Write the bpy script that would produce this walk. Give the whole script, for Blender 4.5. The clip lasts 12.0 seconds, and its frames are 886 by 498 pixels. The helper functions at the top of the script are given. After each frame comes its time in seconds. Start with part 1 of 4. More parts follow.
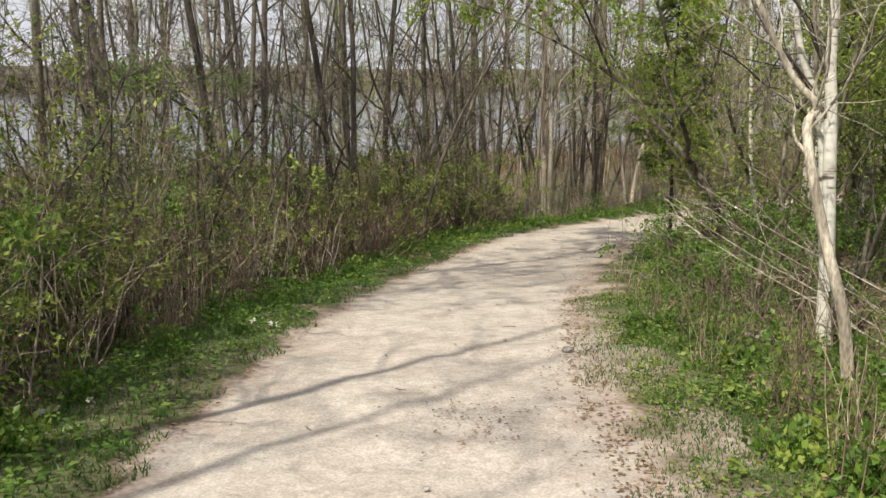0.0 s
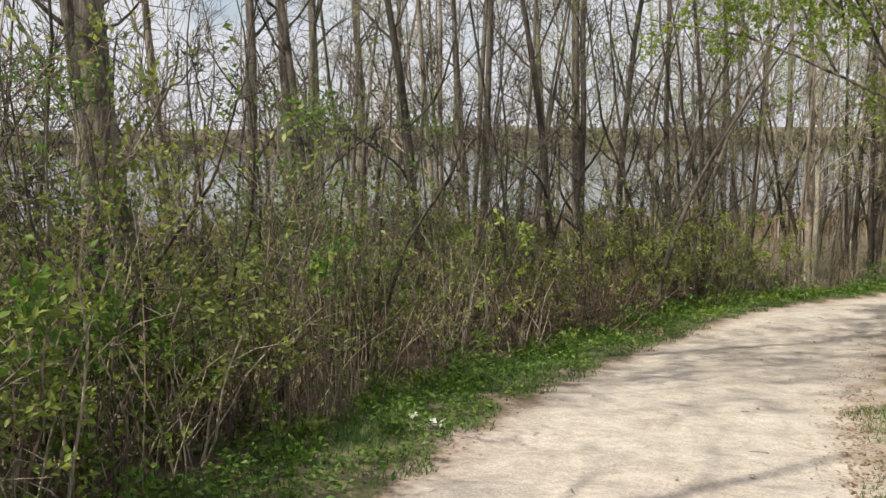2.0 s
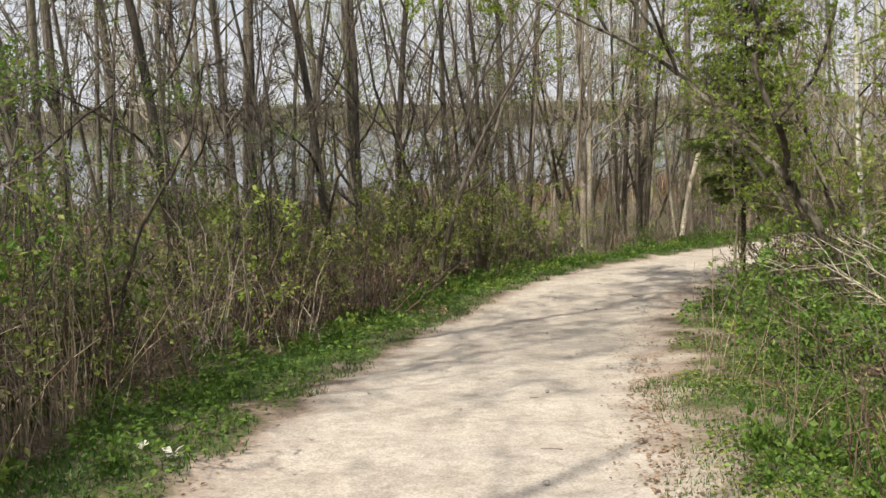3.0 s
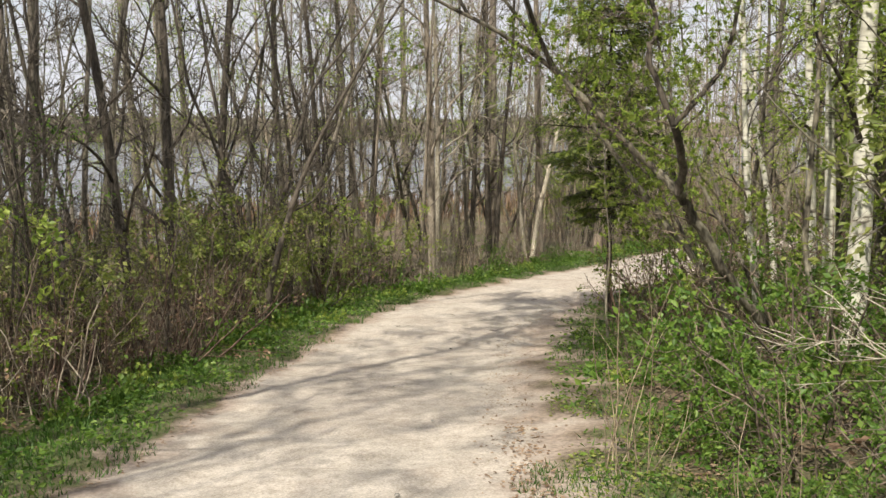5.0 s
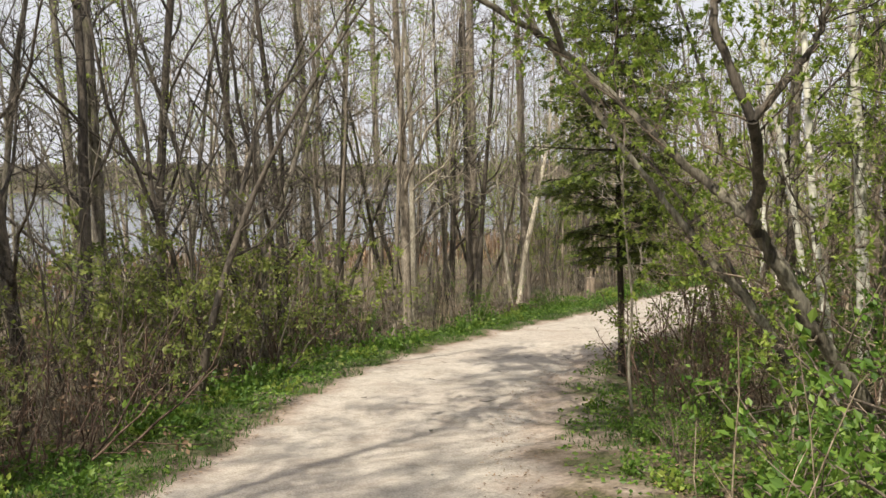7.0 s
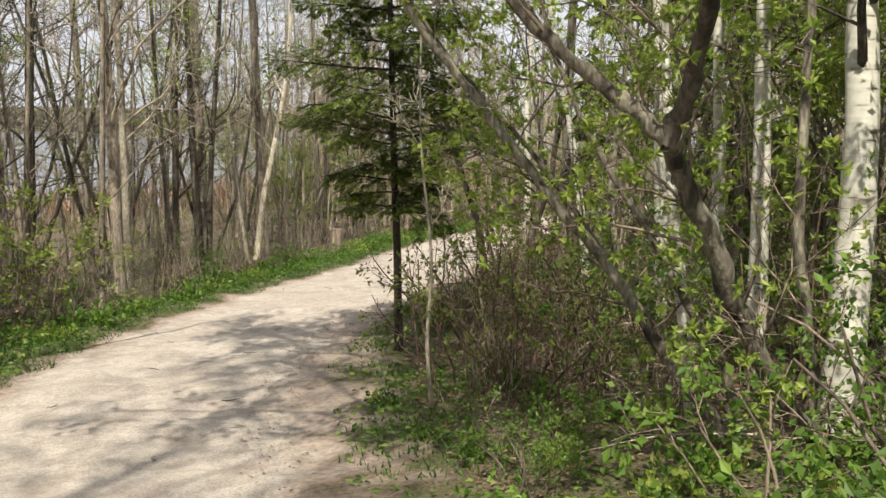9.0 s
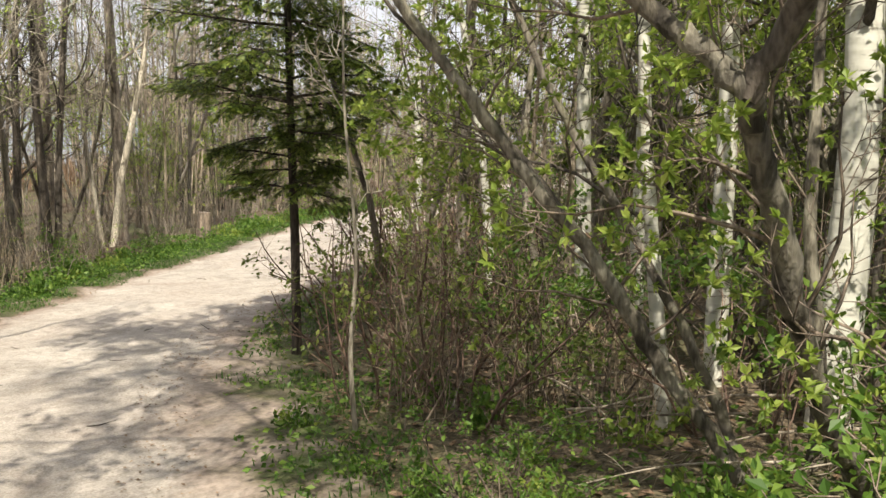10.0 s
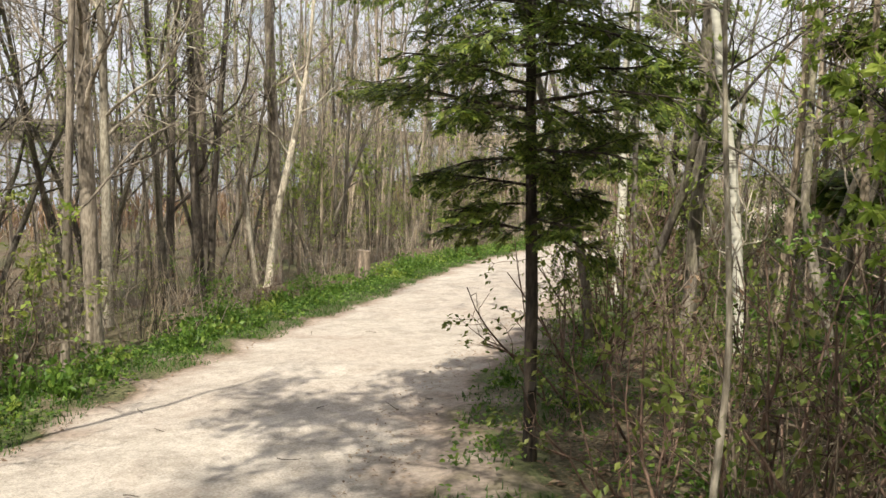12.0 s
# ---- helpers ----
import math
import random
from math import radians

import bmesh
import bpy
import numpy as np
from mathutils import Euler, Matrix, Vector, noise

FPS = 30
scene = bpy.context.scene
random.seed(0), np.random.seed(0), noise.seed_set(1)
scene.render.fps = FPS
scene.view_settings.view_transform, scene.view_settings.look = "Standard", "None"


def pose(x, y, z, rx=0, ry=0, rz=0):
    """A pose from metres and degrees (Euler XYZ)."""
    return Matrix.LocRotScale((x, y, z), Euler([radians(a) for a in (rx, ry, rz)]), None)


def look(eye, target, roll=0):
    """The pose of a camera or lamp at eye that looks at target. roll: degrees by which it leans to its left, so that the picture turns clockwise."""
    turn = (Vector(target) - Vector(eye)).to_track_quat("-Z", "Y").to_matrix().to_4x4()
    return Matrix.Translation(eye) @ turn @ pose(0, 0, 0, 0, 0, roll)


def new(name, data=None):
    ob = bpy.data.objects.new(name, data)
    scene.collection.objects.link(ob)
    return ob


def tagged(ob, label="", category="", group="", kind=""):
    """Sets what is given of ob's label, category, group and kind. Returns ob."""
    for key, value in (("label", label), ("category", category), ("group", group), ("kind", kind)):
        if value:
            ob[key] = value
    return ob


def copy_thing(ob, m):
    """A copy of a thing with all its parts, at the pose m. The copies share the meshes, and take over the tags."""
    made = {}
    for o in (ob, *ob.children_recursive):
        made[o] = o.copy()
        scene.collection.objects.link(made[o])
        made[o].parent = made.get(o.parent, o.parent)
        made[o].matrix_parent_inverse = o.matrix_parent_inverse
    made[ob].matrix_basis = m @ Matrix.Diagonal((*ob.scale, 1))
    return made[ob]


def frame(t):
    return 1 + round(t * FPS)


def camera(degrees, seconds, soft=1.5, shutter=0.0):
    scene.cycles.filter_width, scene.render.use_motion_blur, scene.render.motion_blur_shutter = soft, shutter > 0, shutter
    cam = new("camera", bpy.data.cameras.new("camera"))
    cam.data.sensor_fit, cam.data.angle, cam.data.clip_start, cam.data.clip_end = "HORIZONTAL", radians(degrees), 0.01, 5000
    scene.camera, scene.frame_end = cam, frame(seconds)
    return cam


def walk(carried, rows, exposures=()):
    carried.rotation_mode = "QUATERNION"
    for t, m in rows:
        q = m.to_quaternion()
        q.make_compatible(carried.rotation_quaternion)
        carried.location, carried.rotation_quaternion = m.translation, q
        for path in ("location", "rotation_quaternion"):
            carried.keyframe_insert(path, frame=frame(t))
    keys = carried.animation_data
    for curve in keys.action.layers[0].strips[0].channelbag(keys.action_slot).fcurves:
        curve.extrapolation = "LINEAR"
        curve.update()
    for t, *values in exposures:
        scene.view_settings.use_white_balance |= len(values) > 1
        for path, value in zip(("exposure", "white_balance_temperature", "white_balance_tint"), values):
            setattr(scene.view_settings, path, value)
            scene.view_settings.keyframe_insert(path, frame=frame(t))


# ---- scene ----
cam = camera(53.8, 12.0)
METRES, EYE, TILT, LEAN, TURN = 12.8, 1.5, -10.9, 0.0, 0.0
ROWS = [
    (0.0, 0.0, 0.0, 0.0, -0.0, 0.0, 0.0),
    (0.5, 0.0023, 0.0384, 0.0025, 5.88, 1.08, -1.0),
    (1.0, 0.0028, 0.0759, 0.0038, 13.52, 3.14, -2.02),
    (1.5, 0.0082, 0.1133, 0.0084, 16.26, 3.93, -2.46),
    (2.0, 0.0118, 0.151, 0.013, 15.76, 3.49, -2.53),
    (2.5, 0.0127, 0.1913, 0.0165, 8.51, 2.72, -0.4),
    (3.0, 0.0156, 0.234, 0.0187, 2.21, 2.25, 1.13),
    (3.5, 0.0176, 0.2725, 0.0207, -2.29, 1.55, 1.48),
    (5.5, 0.0303, 0.4298, 0.0403, -8.34, 4.18, 1.63),
    (6.0, 0.0371, 0.4735, 0.0437, -8.37, 5.41, 1.73),
    (6.5, 0.045, 0.5147, 0.0469, -8.55, 6.15, 2.3),
    (8.5, 0.0702, 0.6884, 0.0623, -20.39, 2.9, 3.91),
    (9.0, 0.0796, 0.729, 0.0656, -27.11, 1.48, 4.74),
    (9.5, 0.0835, 0.7702, 0.0686, -32.58, 1.04, 4.91),
    (10.0, 0.0917, 0.8141, 0.0724, -36.21, -0.41, 5.13),
    (10.5, 0.0976, 0.8552, 0.0776, -36.16, -0.75, 5.27),
    (11.0, 0.1041, 0.8968, 0.0828, -34.04, 0.36, 5.72),
    (11.5, 0.1152, 0.9409, 0.088, -29.99, 2.03, 4.34),
    (12.0, 0.1249, 0.9837, 0.0915, -27.58, 2.58, 3.98),
]
walk(cam, [(t, pose(0, 0, EYE, TILT, LEAN, TURN) @ pose(METRES * x, METRES * y, METRES * z, 90 + pitch, roll, yaw)) for t, x, y, z, yaw, pitch, roll in ROWS],
     exposures=[(0.0, 0.17, 6600, 5), (5.5, 0.3, 6650, 5), (8.5, 0.28, 6650, 5), (10.0, 0.48, 6650, 5), (12.0, 0.43, 6650, 5)])

SUN_EL, SUN_AZ = 53.0, 219.0          # degrees; the azimuth is clockwise from +Y

# ---- world, sun ----
world = bpy.data.worlds.new("sky")
scene.world = world
world.use_nodes = True
wn, wl = world.node_tree.nodes, world.node_tree.links
wn.clear()
w_sky = wn.new("ShaderNodeTexSky")
w_sky.sky_type = "NISHITA"
w_sky.sun_disc = False
w_sky.sun_elevation, w_sky.sun_rotation = radians(SUN_EL), radians(SUN_AZ)
w_sky.air_density, w_sky.dust_density, w_sky.ozone_density = 1.0, 2.0, 1.0
w_co = wn.new("ShaderNodeTexCoord")
w_map = wn.new("ShaderNodeMapping")
w_map.inputs["Scale"].default_value = (2.0, 2.0, 6.0)
w_noise = wn.new("ShaderNodeTexNoise")
w_noise.inputs["Scale"].default_value, w_noise.inputs["Detail"].default_value = 1.7, 6.0
w_ramp = wn.new("ShaderNodeValToRGB")
w_ramp.color_ramp.elements[0].position, w_ramp.color_ramp.elements[1].position = 0.24, 0.46
w_mix = wn.new("ShaderNodeMixRGB")
w_mix.inputs[2].default_value = (6.2, 6.2, 6.9, 1)
w_bg = wn.new("ShaderNodeBackground")
w_bg.inputs["Strength"].default_value = 0.11
w_out = wn.new("ShaderNodeOutputWorld")
wl.new(w_co.outputs["Generated"], w_map.inputs["Vector"])
wl.new(w_map.outputs[0], w_noise.inputs["Vector"])
wl.new(w_noise.outputs["Fac"], w_ramp.inputs[0])
wl.new(w_ramp.outputs[0], w_mix.inputs[0])
wl.new(w_sky.outputs[0], w_mix.inputs[1])
wl.new(w_mix.outputs[0], w_bg.inputs["Color"])
wl.new(w_bg.outputs[0], w_out.inputs["Surface"])

sun = new("sun", bpy.data.lights.new("sun", "SUN"))
sun.data.energy, sun.data.angle, sun.data.color = 4.9, radians(0.6), (1.0, 0.93, 0.81)
az, el = radians(SUN_AZ), radians(SUN_EL)
TO_SUN = Vector((math.sin(az) * math.cos(el), math.cos(az) * math.cos(el), math.sin(el)))
sun.matrix_world = look(TO_SUN * 60, (0, 0, 0))


# ---- materials ----
def material(name, rough=0.8):
    m = bpy.data.materials.new(name)
    m.use_nodes = True
    nodes, links = m.node_tree.nodes, m.node_tree.links
    bsdf = nodes["Principled BSDF"]
    bsdf.inputs["Roughness"].default_value = rough
    return m, nodes, links, bsdf


def noise_node(nodes, links, scale, detail=5.0, stretch=(1, 1, 1), coord="Object"):
    co, mp, nz = nodes.new("ShaderNodeTexCoord"), nodes.new("ShaderNodeMapping"), nodes.new("ShaderNodeTexNoise")
    mp.inputs["Scale"].default_value = stretch
    nz.inputs["Scale"].default_value, nz.inputs["Detail"].default_value = scale, detail
    links.new(co.outputs[coord], mp.inputs["Vector"])
    links.new(mp.outputs[0], nz.inputs["Vector"])
    return nz.outputs["Fac"]


def ramp_node(nodes, links, fac, stops):
    r = nodes.new("ShaderNodeValToRGB")
    while len(r.color_ramp.elements) < len(stops):
        r.color_ramp.elements.new(0.5)
    for e, (p, c) in zip(r.color_ramp.elements, stops):
        e.position, e.color = p, (*c, 1)
    links.new(fac, r.inputs[0])
    return r.outputs[0]


def mix_node(nodes, links, fac, a, b, kind="MIX"):
    x = nodes.new("ShaderNodeMixRGB")
    x.blend_type = kind
    for k, v in ((0, fac), (1, a), (2, b)):
        if isinstance(v, (int, float)):
            x.inputs[k].default_value = v
        elif isinstance(v, tuple):
            x.inputs[k].default_value = (*v, 1)
        else:
            links.new(v, x.inputs[k])
    return x.outputs[0]


def bump_node(nodes, links, bsdf, height, strength, distance):
    b = nodes.new("ShaderNodeBump")
    b.inputs["Strength"].default_value, b.inputs["Distance"].default_value = strength, distance
    links.new(height, b.inputs["Height"])
    links.new(b.outputs[0], bsdf.inputs["Normal"])


def bark(name, dark, light, scale=10.0, stretch=(1, 1, 0.14), moss=None):
    m, n, l, b = material(name, 0.9)
    f = noise_node(n, l, scale, 8, stretch)
    g = noise_node(n, l, 3.0, 6)
    c = ramp_node(n, l, f, [(0.40, dark), (0.56, light)])
    c = mix_node(n, l, ramp_node(n, l, g, [(0.45, (0, 0, 0)), (0.66, (0.7, 0.7, 0.7))]), c, moss or tuple(v * 0.6 for v in light))
    info, tone = n.new("ShaderNodeObjectInfo"), n.new("ShaderNodeMapRange")
    tone.inputs["To Min"].default_value, tone.inputs["To Max"].default_value = 0.7, 1.25
    l.new(info.outputs["Random"], tone.inputs["Value"])
    c = mix_node(n, l, 1.0, c, tone.outputs[0], "MULTIPLY")
    grain = noise_node(n, l, 55, 7, (1, 1, 0.3))
    c = mix_node(n, l, 1.0, c, ramp_node(n, l, grain, [(0.34, (0.62, 0.60, 0.57)), (0.6, (1.25, 1.25, 1.25))]), "MULTIPLY")
    l.new(c, b.inputs["Base Color"])
    bump_node(n, l, b, mix_node(n, l, 0.4, f, grain), 1.0, 0.03)
    return m


def leafy(name, colours, through_light=0.45, rough=0.5):
    """Leaf material: each leaf has its own tone, and passes some light."""
    m, n, l, b = material(name, rough)
    geo = n.new("ShaderNodeNewGeometry")
    step = 1.0 / (len(colours) - 1)
    c = ramp_node(n, l, geo.outputs["Random Per Island"], [(i * step, v) for i, v in enumerate(colours)])
    patch = noise_node(n, l, 0.8, 2)
    c = mix_node(n, l, 1.0, c, ramp_node(n, l, patch, [(0.3, (0.75, 0.75, 0.75)), (0.7, (1.2, 1.2, 1.1))]), "MULTIPLY")
    l.new(c, b.inputs["Base Color"])
    tr, mx, out = n.new("ShaderNodeBsdfTranslucent"), n.new("ShaderNodeMixShader"), n["Material Output"]
    l.new(c, tr.inputs["Color"])
    mx.inputs[0].default_value = through_light
    l.new(b.outputs[0], mx.inputs[1])
    l.new(tr.outputs[0], mx.inputs[2])
    l.new(mx.outputs[0], out.inputs["Surface"])
    return m


def gravel_colour(n, l):
    big, mid, fine = noise_node(n, l, 0.55, 4), noise_node(n, l, 3.2, 6), noise_node(n, l, 60, 6)
    co, vor = n.new("ShaderNodeTexCoord"), n.new("ShaderNodeTexVoronoi")
    vor.inputs["Scale"].default_value = 85
    l.new(co.outputs["Object"], vor.inputs["Vector"])
    c = ramp_node(n, l, mid, [(0.30, (0.31, 0.265, 0.23)), (0.46, (0.455, 0.395, 0.35)), (0.68, (0.55, 0.485, 0.435))])
    c = mix_node(n, l, ramp_node(n, l, big, [(0.42, (0, 0, 0)), (0.68, (0.7, 0.7, 0.7))]), c, (0.43, 0.355, 0.31))
    grit = noise_node(n, l, 13, 8)
    c = mix_node(n, l, 1.0, c, ramp_node(n, l, grit, [(0.3, (0.75, 0.74, 0.72)), (0.62, (1.09, 1.09, 1.09))]), "MULTIPLY")
    scuff = noise_node(n, l, 1.5, 7, (1.0, 0.8, 1.0))
    c = mix_node(n, l, ramp_node(n, l, scuff, [(0.55, (0, 0, 0)), (0.72, (0.5, 0.5, 0.5))]), c, (0.28, 0.24, 0.205))
    c = mix_node(n, l, 1.0, c, ramp_node(n, l, fine, [(0.3, (0.72, 0.72, 0.72)), (0.65, (1.12, 1.12, 1.12))]), "MULTIPLY")
    c = mix_node(n, l, 0.24, c, ramp_node(n, l, vor.outputs["Color"], [(0.2, (0.28, 0.24, 0.20)), (0.8, (0.70, 0.63, 0.55))]))
    return c, mix_node(n, l, 0.6, mix_node(n, l, 0.5, fine, mid), grit)


def soil_colour(n, l):
    big, mid, fine = noise_node(n, l, 0.35, 4), noise_node(n, l, 5, 6), noise_node(n, l, 38, 6)
    c = ramp_node(n, l, fine, [(0.3, (0.045, 0.032, 0.02)), (0.5, (0.13, 0.094, 0.06)), (0.72, (0.25, 0.19, 0.125))])
    green = ramp_node(n, l, mid, [(0.3, (0.04, 0.06, 0.018)), (0.7, (0.11, 0.14, 0.04))])
    c = mix_node(n, l, ramp_node(n, l, big, [(0.45, (0, 0, 0)), (0.65, (0.6, 0.6, 0.6))]), c, green)
    return c, fine


def soil_material():
    m, n, l, b = material("forest_soil", 0.95)
    c, h = soil_colour(n, l)
    l.new(c, b.inputs["Base Color"])
    bump_node(n, l, b, h, 0.8, 0.04)
    return m


def gravel_material():
    """Gravel that frays into reddish litter and soil with the mesh's own distance from the middle."""
    m, n, l, b = material("fine_gravel", 0.95)
    gravel, gh = gravel_colour(n, l)
    soil, sh = soil_colour(n, l)
    at = n.new("ShaderNodeAttribute")
    at.attribute_name = "margin"
    fray = noise_node(n, l, 2.2, 9)
    add = n.new("ShaderNodeMath")
    add.operation = "MULTIPLY_ADD"
    add.inputs[1].default_value = 0.9
    l.new(fray, add.inputs[0])
    l.new(at.outputs["Fac"], add.inputs[2])
    red = ramp_node(n, l, noise_node(n, l, 24, 6), [(0.35, (0.19, 0.14, 0.112)), (0.65, (0.39, 0.30, 0.245))])
    to_red = ramp_node(n, l, add.outputs[0], [(0.52, (0, 0, 0)), (0.80, (0.8, 0.8, 0.8))])
    to_soil = ramp_node(n, l, add.outputs[0], [(0.80, (0, 0, 0)), (0.98, (1, 1, 1))])
    turf = ramp_node(n, l, noise_node(n, l, 20, 6), [(0.3, (0.035, 0.06, 0.014)), (0.7, (0.11, 0.16, 0.04))])
    to_turf = ramp_node(n, l, add.outputs[0], [(0.96, (0, 0, 0)), (1.10, (0.45, 0.45, 0.45))])
    soil = mix_node(n, l, to_turf, soil, turf)
    c = mix_node(n, l, to_soil, mix_node(n, l, to_red, gravel, red), soil)
    l.new(c, b.inputs["Base Color"])
    bump_node(n, l, b, mix_node(n, l, to_soil, gh, sh), 0.7, 0.03)
    return m


def birch_material():
    m, n, l, b = material("birch_bark", 0.65)
    marks = noise_node(n, l, 6, 6, (0.8, 0.8, 4.0))
    scars = noise_node(n, l, 2.6, 4)
    c = ramp_node(n, l, marks, [(0.33, (0.12, 0.10, 0.08)), (0.41, (0.60, 0.57, 0.50)), (0.7, (0.76, 0.73, 0.65))])
    c = mix_node(n, l, ramp_node(n, l, scars, [(0.55, (0, 0, 0)), (0.72, (0.75, 0.75, 0.75))]), c, (0.30, 0.27, 0.22))
    l.new(c, b.inputs["Base Color"])
    bump_node(n, l, b, marks, 0.4, 0.01)
    return m


def water_material():
    m, n, l, b = material("lake_water", 0.12)
    b.inputs["Base Color"].default_value = (0.09, 0.10, 0.11, 1)
    b.inputs["Specular IOR Level"].default_value = 0.8
    bump_node(n, l, b, noise_node(n, l, 0.9, 5, (0.5, 1, 1)), 0.5, 0.12)
    return m


GRAVEL, SOIL, BIRCH, WATER = gravel_material(), soil_material(), birch_material(), water_material()
BARK_GREY = bark("grey_bark", (0.065, 0.053, 0.044), (0.23, 0.20, 0.168), moss=(0.15, 0.14, 0.085))
# the pale moss colour here paints lichen and sunlit patches together
BARK_MOTTLED = bark("lichened_sunlit_bark", (0.045, 0.037, 0.029), (0.18, 0.155, 0.12), 16, (1, 1, 0.3), (0.40, 0.365, 0.29))
BARK_LIGHT = bark("light_grey_bark", (0.14, 0.115, 0.092), (0.38, 0.32, 0.26))
BARK_DARK = bark("dark_bark", (0.04, 0.033, 0.027), (0.14, 0.115, 0.094))
BARK_TAN = bark("tan_bark", (0.19, 0.155, 0.125), (0.43, 0.36, 0.29))
BARK_PALE = bark("pale_bark", (0.27, 0.23, 0.18), (0.55, 0.49, 0.40))
BARK_CEDAR = bark("cedar_bark", (0.032, 0.025, 0.02), (0.10, 0.076, 0.06), 20)
TWIG_BROWN = bark("brown_twigs", (0.08, 0.062, 0.05), (0.27, 0.21, 0.165))
TWIG_TAN = bark("tan_twigs", (0.19, 0.15, 0.115), (0.46, 0.375, 0.29))
TWIG_RED = bark("russet_twigs", (0.08, 0.047, 0.036), (0.23, 0.15, 0.115))
CANE = bark("dry_canes", (0.22, 0.165, 0.115), (0.46, 0.37, 0.265), 20)
LEAF_SPRING = leafy("spring_leaves", [(0.17, 0.26, 0.04), (0.30, 0.40, 0.07), (0.46, 0.52, 0.13)], 0.5)
LEAF_SHRUB = leafy("shrub_leaves", [(0.09, 0.125, 0.025), (0.19, 0.24, 0.055), (0.37, 0.40, 0.12)], 0.5)
LEAF_OLIVE = leafy("olive_leaves", [(0.11, 0.15, 0.034), (0.23, 0.275, 0.065), (0.43, 0.45, 0.14)], 0.5)
LEAF_LUSH = leafy("lush_leaves", [(0.06, 0.13, 0.018), (0.13, 0.235, 0.036), (0.25, 0.36, 0.07)], 0.45)
LEAF_CEDAR = leafy("cedar_sprays", [(0.06, 0.105, 0.02), (0.15, 0.21, 0.04), (0.34, 0.40, 0.08)], 0.45)
LEAF_DRY = leafy("dry_leaves", [(0.12, 0.075, 0.045), (0.24, 0.15, 0.10), (0.38, 0.27, 0.19)], 0.15, 0.8)
GRASS = leafy("grass_blades", [(0.035, 0.095, 0.015), (0.07, 0.16, 0.025), (0.14, 0.22, 0.05)], 0.35)
STONE = bark("grey_stone", (0.16, 0.15, 0.14), (0.36, 0.34, 0.31), 8, (1, 1, 1))
# distance haze is put into these greyed, low-contrast tones
FAR_WOOD = leafy("hazed_far_woodland", [(0.19, 0.165, 0.145), (0.23, 0.20, 0.17), (0.21, 0.205, 0.15)], 0.3, 0.9)
PAPER = leafy("pale_litter", [(0.6, 0.58, 0.5), (0.75, 0.73, 0.68)], 0.2, 0.7)


# ---- geometry helpers ----
class Geo:
    """Vertices and four-cornered faces of one mesh in the making."""

    def __init__(self):
        self.v, self.f, self.t, self.count = [], [], [], 0

    def add(self, v, f):
        f = np.asarray(f, int) + self.count
        self.v.append(np.asarray(v, float))
        (self.f if f.shape[1] == 4 else self.t).append(f)
        self.count += len(v)

    def mesh(self, name, mat, smooth=True):
        v = np.concatenate(self.v)
        f = np.concatenate(self.f) if self.f else np.zeros((0, 4), int)
        t = np.concatenate(self.t) if self.t else np.zeros((0, 3), int)
        loops = np.concatenate([f.ravel(), t.ravel()])
        starts = np.concatenate([np.arange(len(f)) * 4, f.size + np.arange(len(t)) * 3])
        me = bpy.data.meshes.new(name)
        me.vertices.add(len(v))
        me.vertices.foreach_set("co", v.ravel())
        me.loops.add(len(loops))
        me.loops.foreach_set("vertex_index", loops)
        me.polygons.add(len(starts))
        me.polygons.foreach_set("loop_start", starts)
        me.polygons.foreach_set("use_smooth", np.full(len(starts), smooth))
        me.update(calc_edges=True)
        me.validate()
        me.materials.append(mat)
        return me


def part(name, geo, mat, parent=None, label="", smooth=True):
    ob = new(name, geo.mesh(name, mat, smooth))
    if parent:
        ob.parent = parent
    if label:
        ob["label"] = label
    return ob


def unit(v):
    v = np.asarray(v, float)
    return v / (np.linalg.norm(v) + 1e-9)


def tube(geo, pts, radii, sides=6, rough=0.0, rng=None):
    """A tapered stem along pts."""
    p, k = np.asarray(pts, float), len(pts)
    t = np.gradient(p, axis=0)
    t /= np.linalg.norm(t, axis=1)[:, None] + 1e-9
    a = np.cross(t[0], (1, 0, 0) if abs(t[0][0]) < 0.8 else (0, 1, 0))
    a = unit(a)
    ang = np.arange(sides) * 2 * np.pi / sides
    rings = []
    for i in range(k):
        a = unit(a - t[i] * (a @ t[i]))
        b = np.cross(t[i], a)
        r = radii[i] * (1 + (rng.normal(0, rough, sides) if rough else 0))
        rings.append(p[i] + (np.cos(ang) * r)[:, None] * a + (np.sin(ang) * r)[:, None] * b)
    i, j = np.meshgrid(np.arange(k - 1), np.arange(sides), indexing="ij")
    n = (j + 1) % sides
    f = np.stack([i * sides + j, i * sides + n, (i + 1) * sides + n, (i + 1) * sides + j], -1).reshape(-1, 4)
    geo.add(np.concatenate(rings), f)
    if radii[-1] > 0.02:
        base = (k - 1) * sides
        geo.add(rings[-1], [[0, q, q + 1, q + 2] for q in range(1, sides - 2, 2)])


def spike(geo, a, b, r):
    """A thin straight twig that runs out to a point."""
    t = unit(b - a)
    s = unit(np.cross(t, (0.3, 0.5, 0.81)))
    u = np.cross(t, s)
    geo.add([a + s * r, a - s * r * 0.5 + u * r * 0.87, a - s * r * 0.5 - u * r * 0.87, b], [[0, 1, 3], [1, 2, 3], [2, 0, 3]])


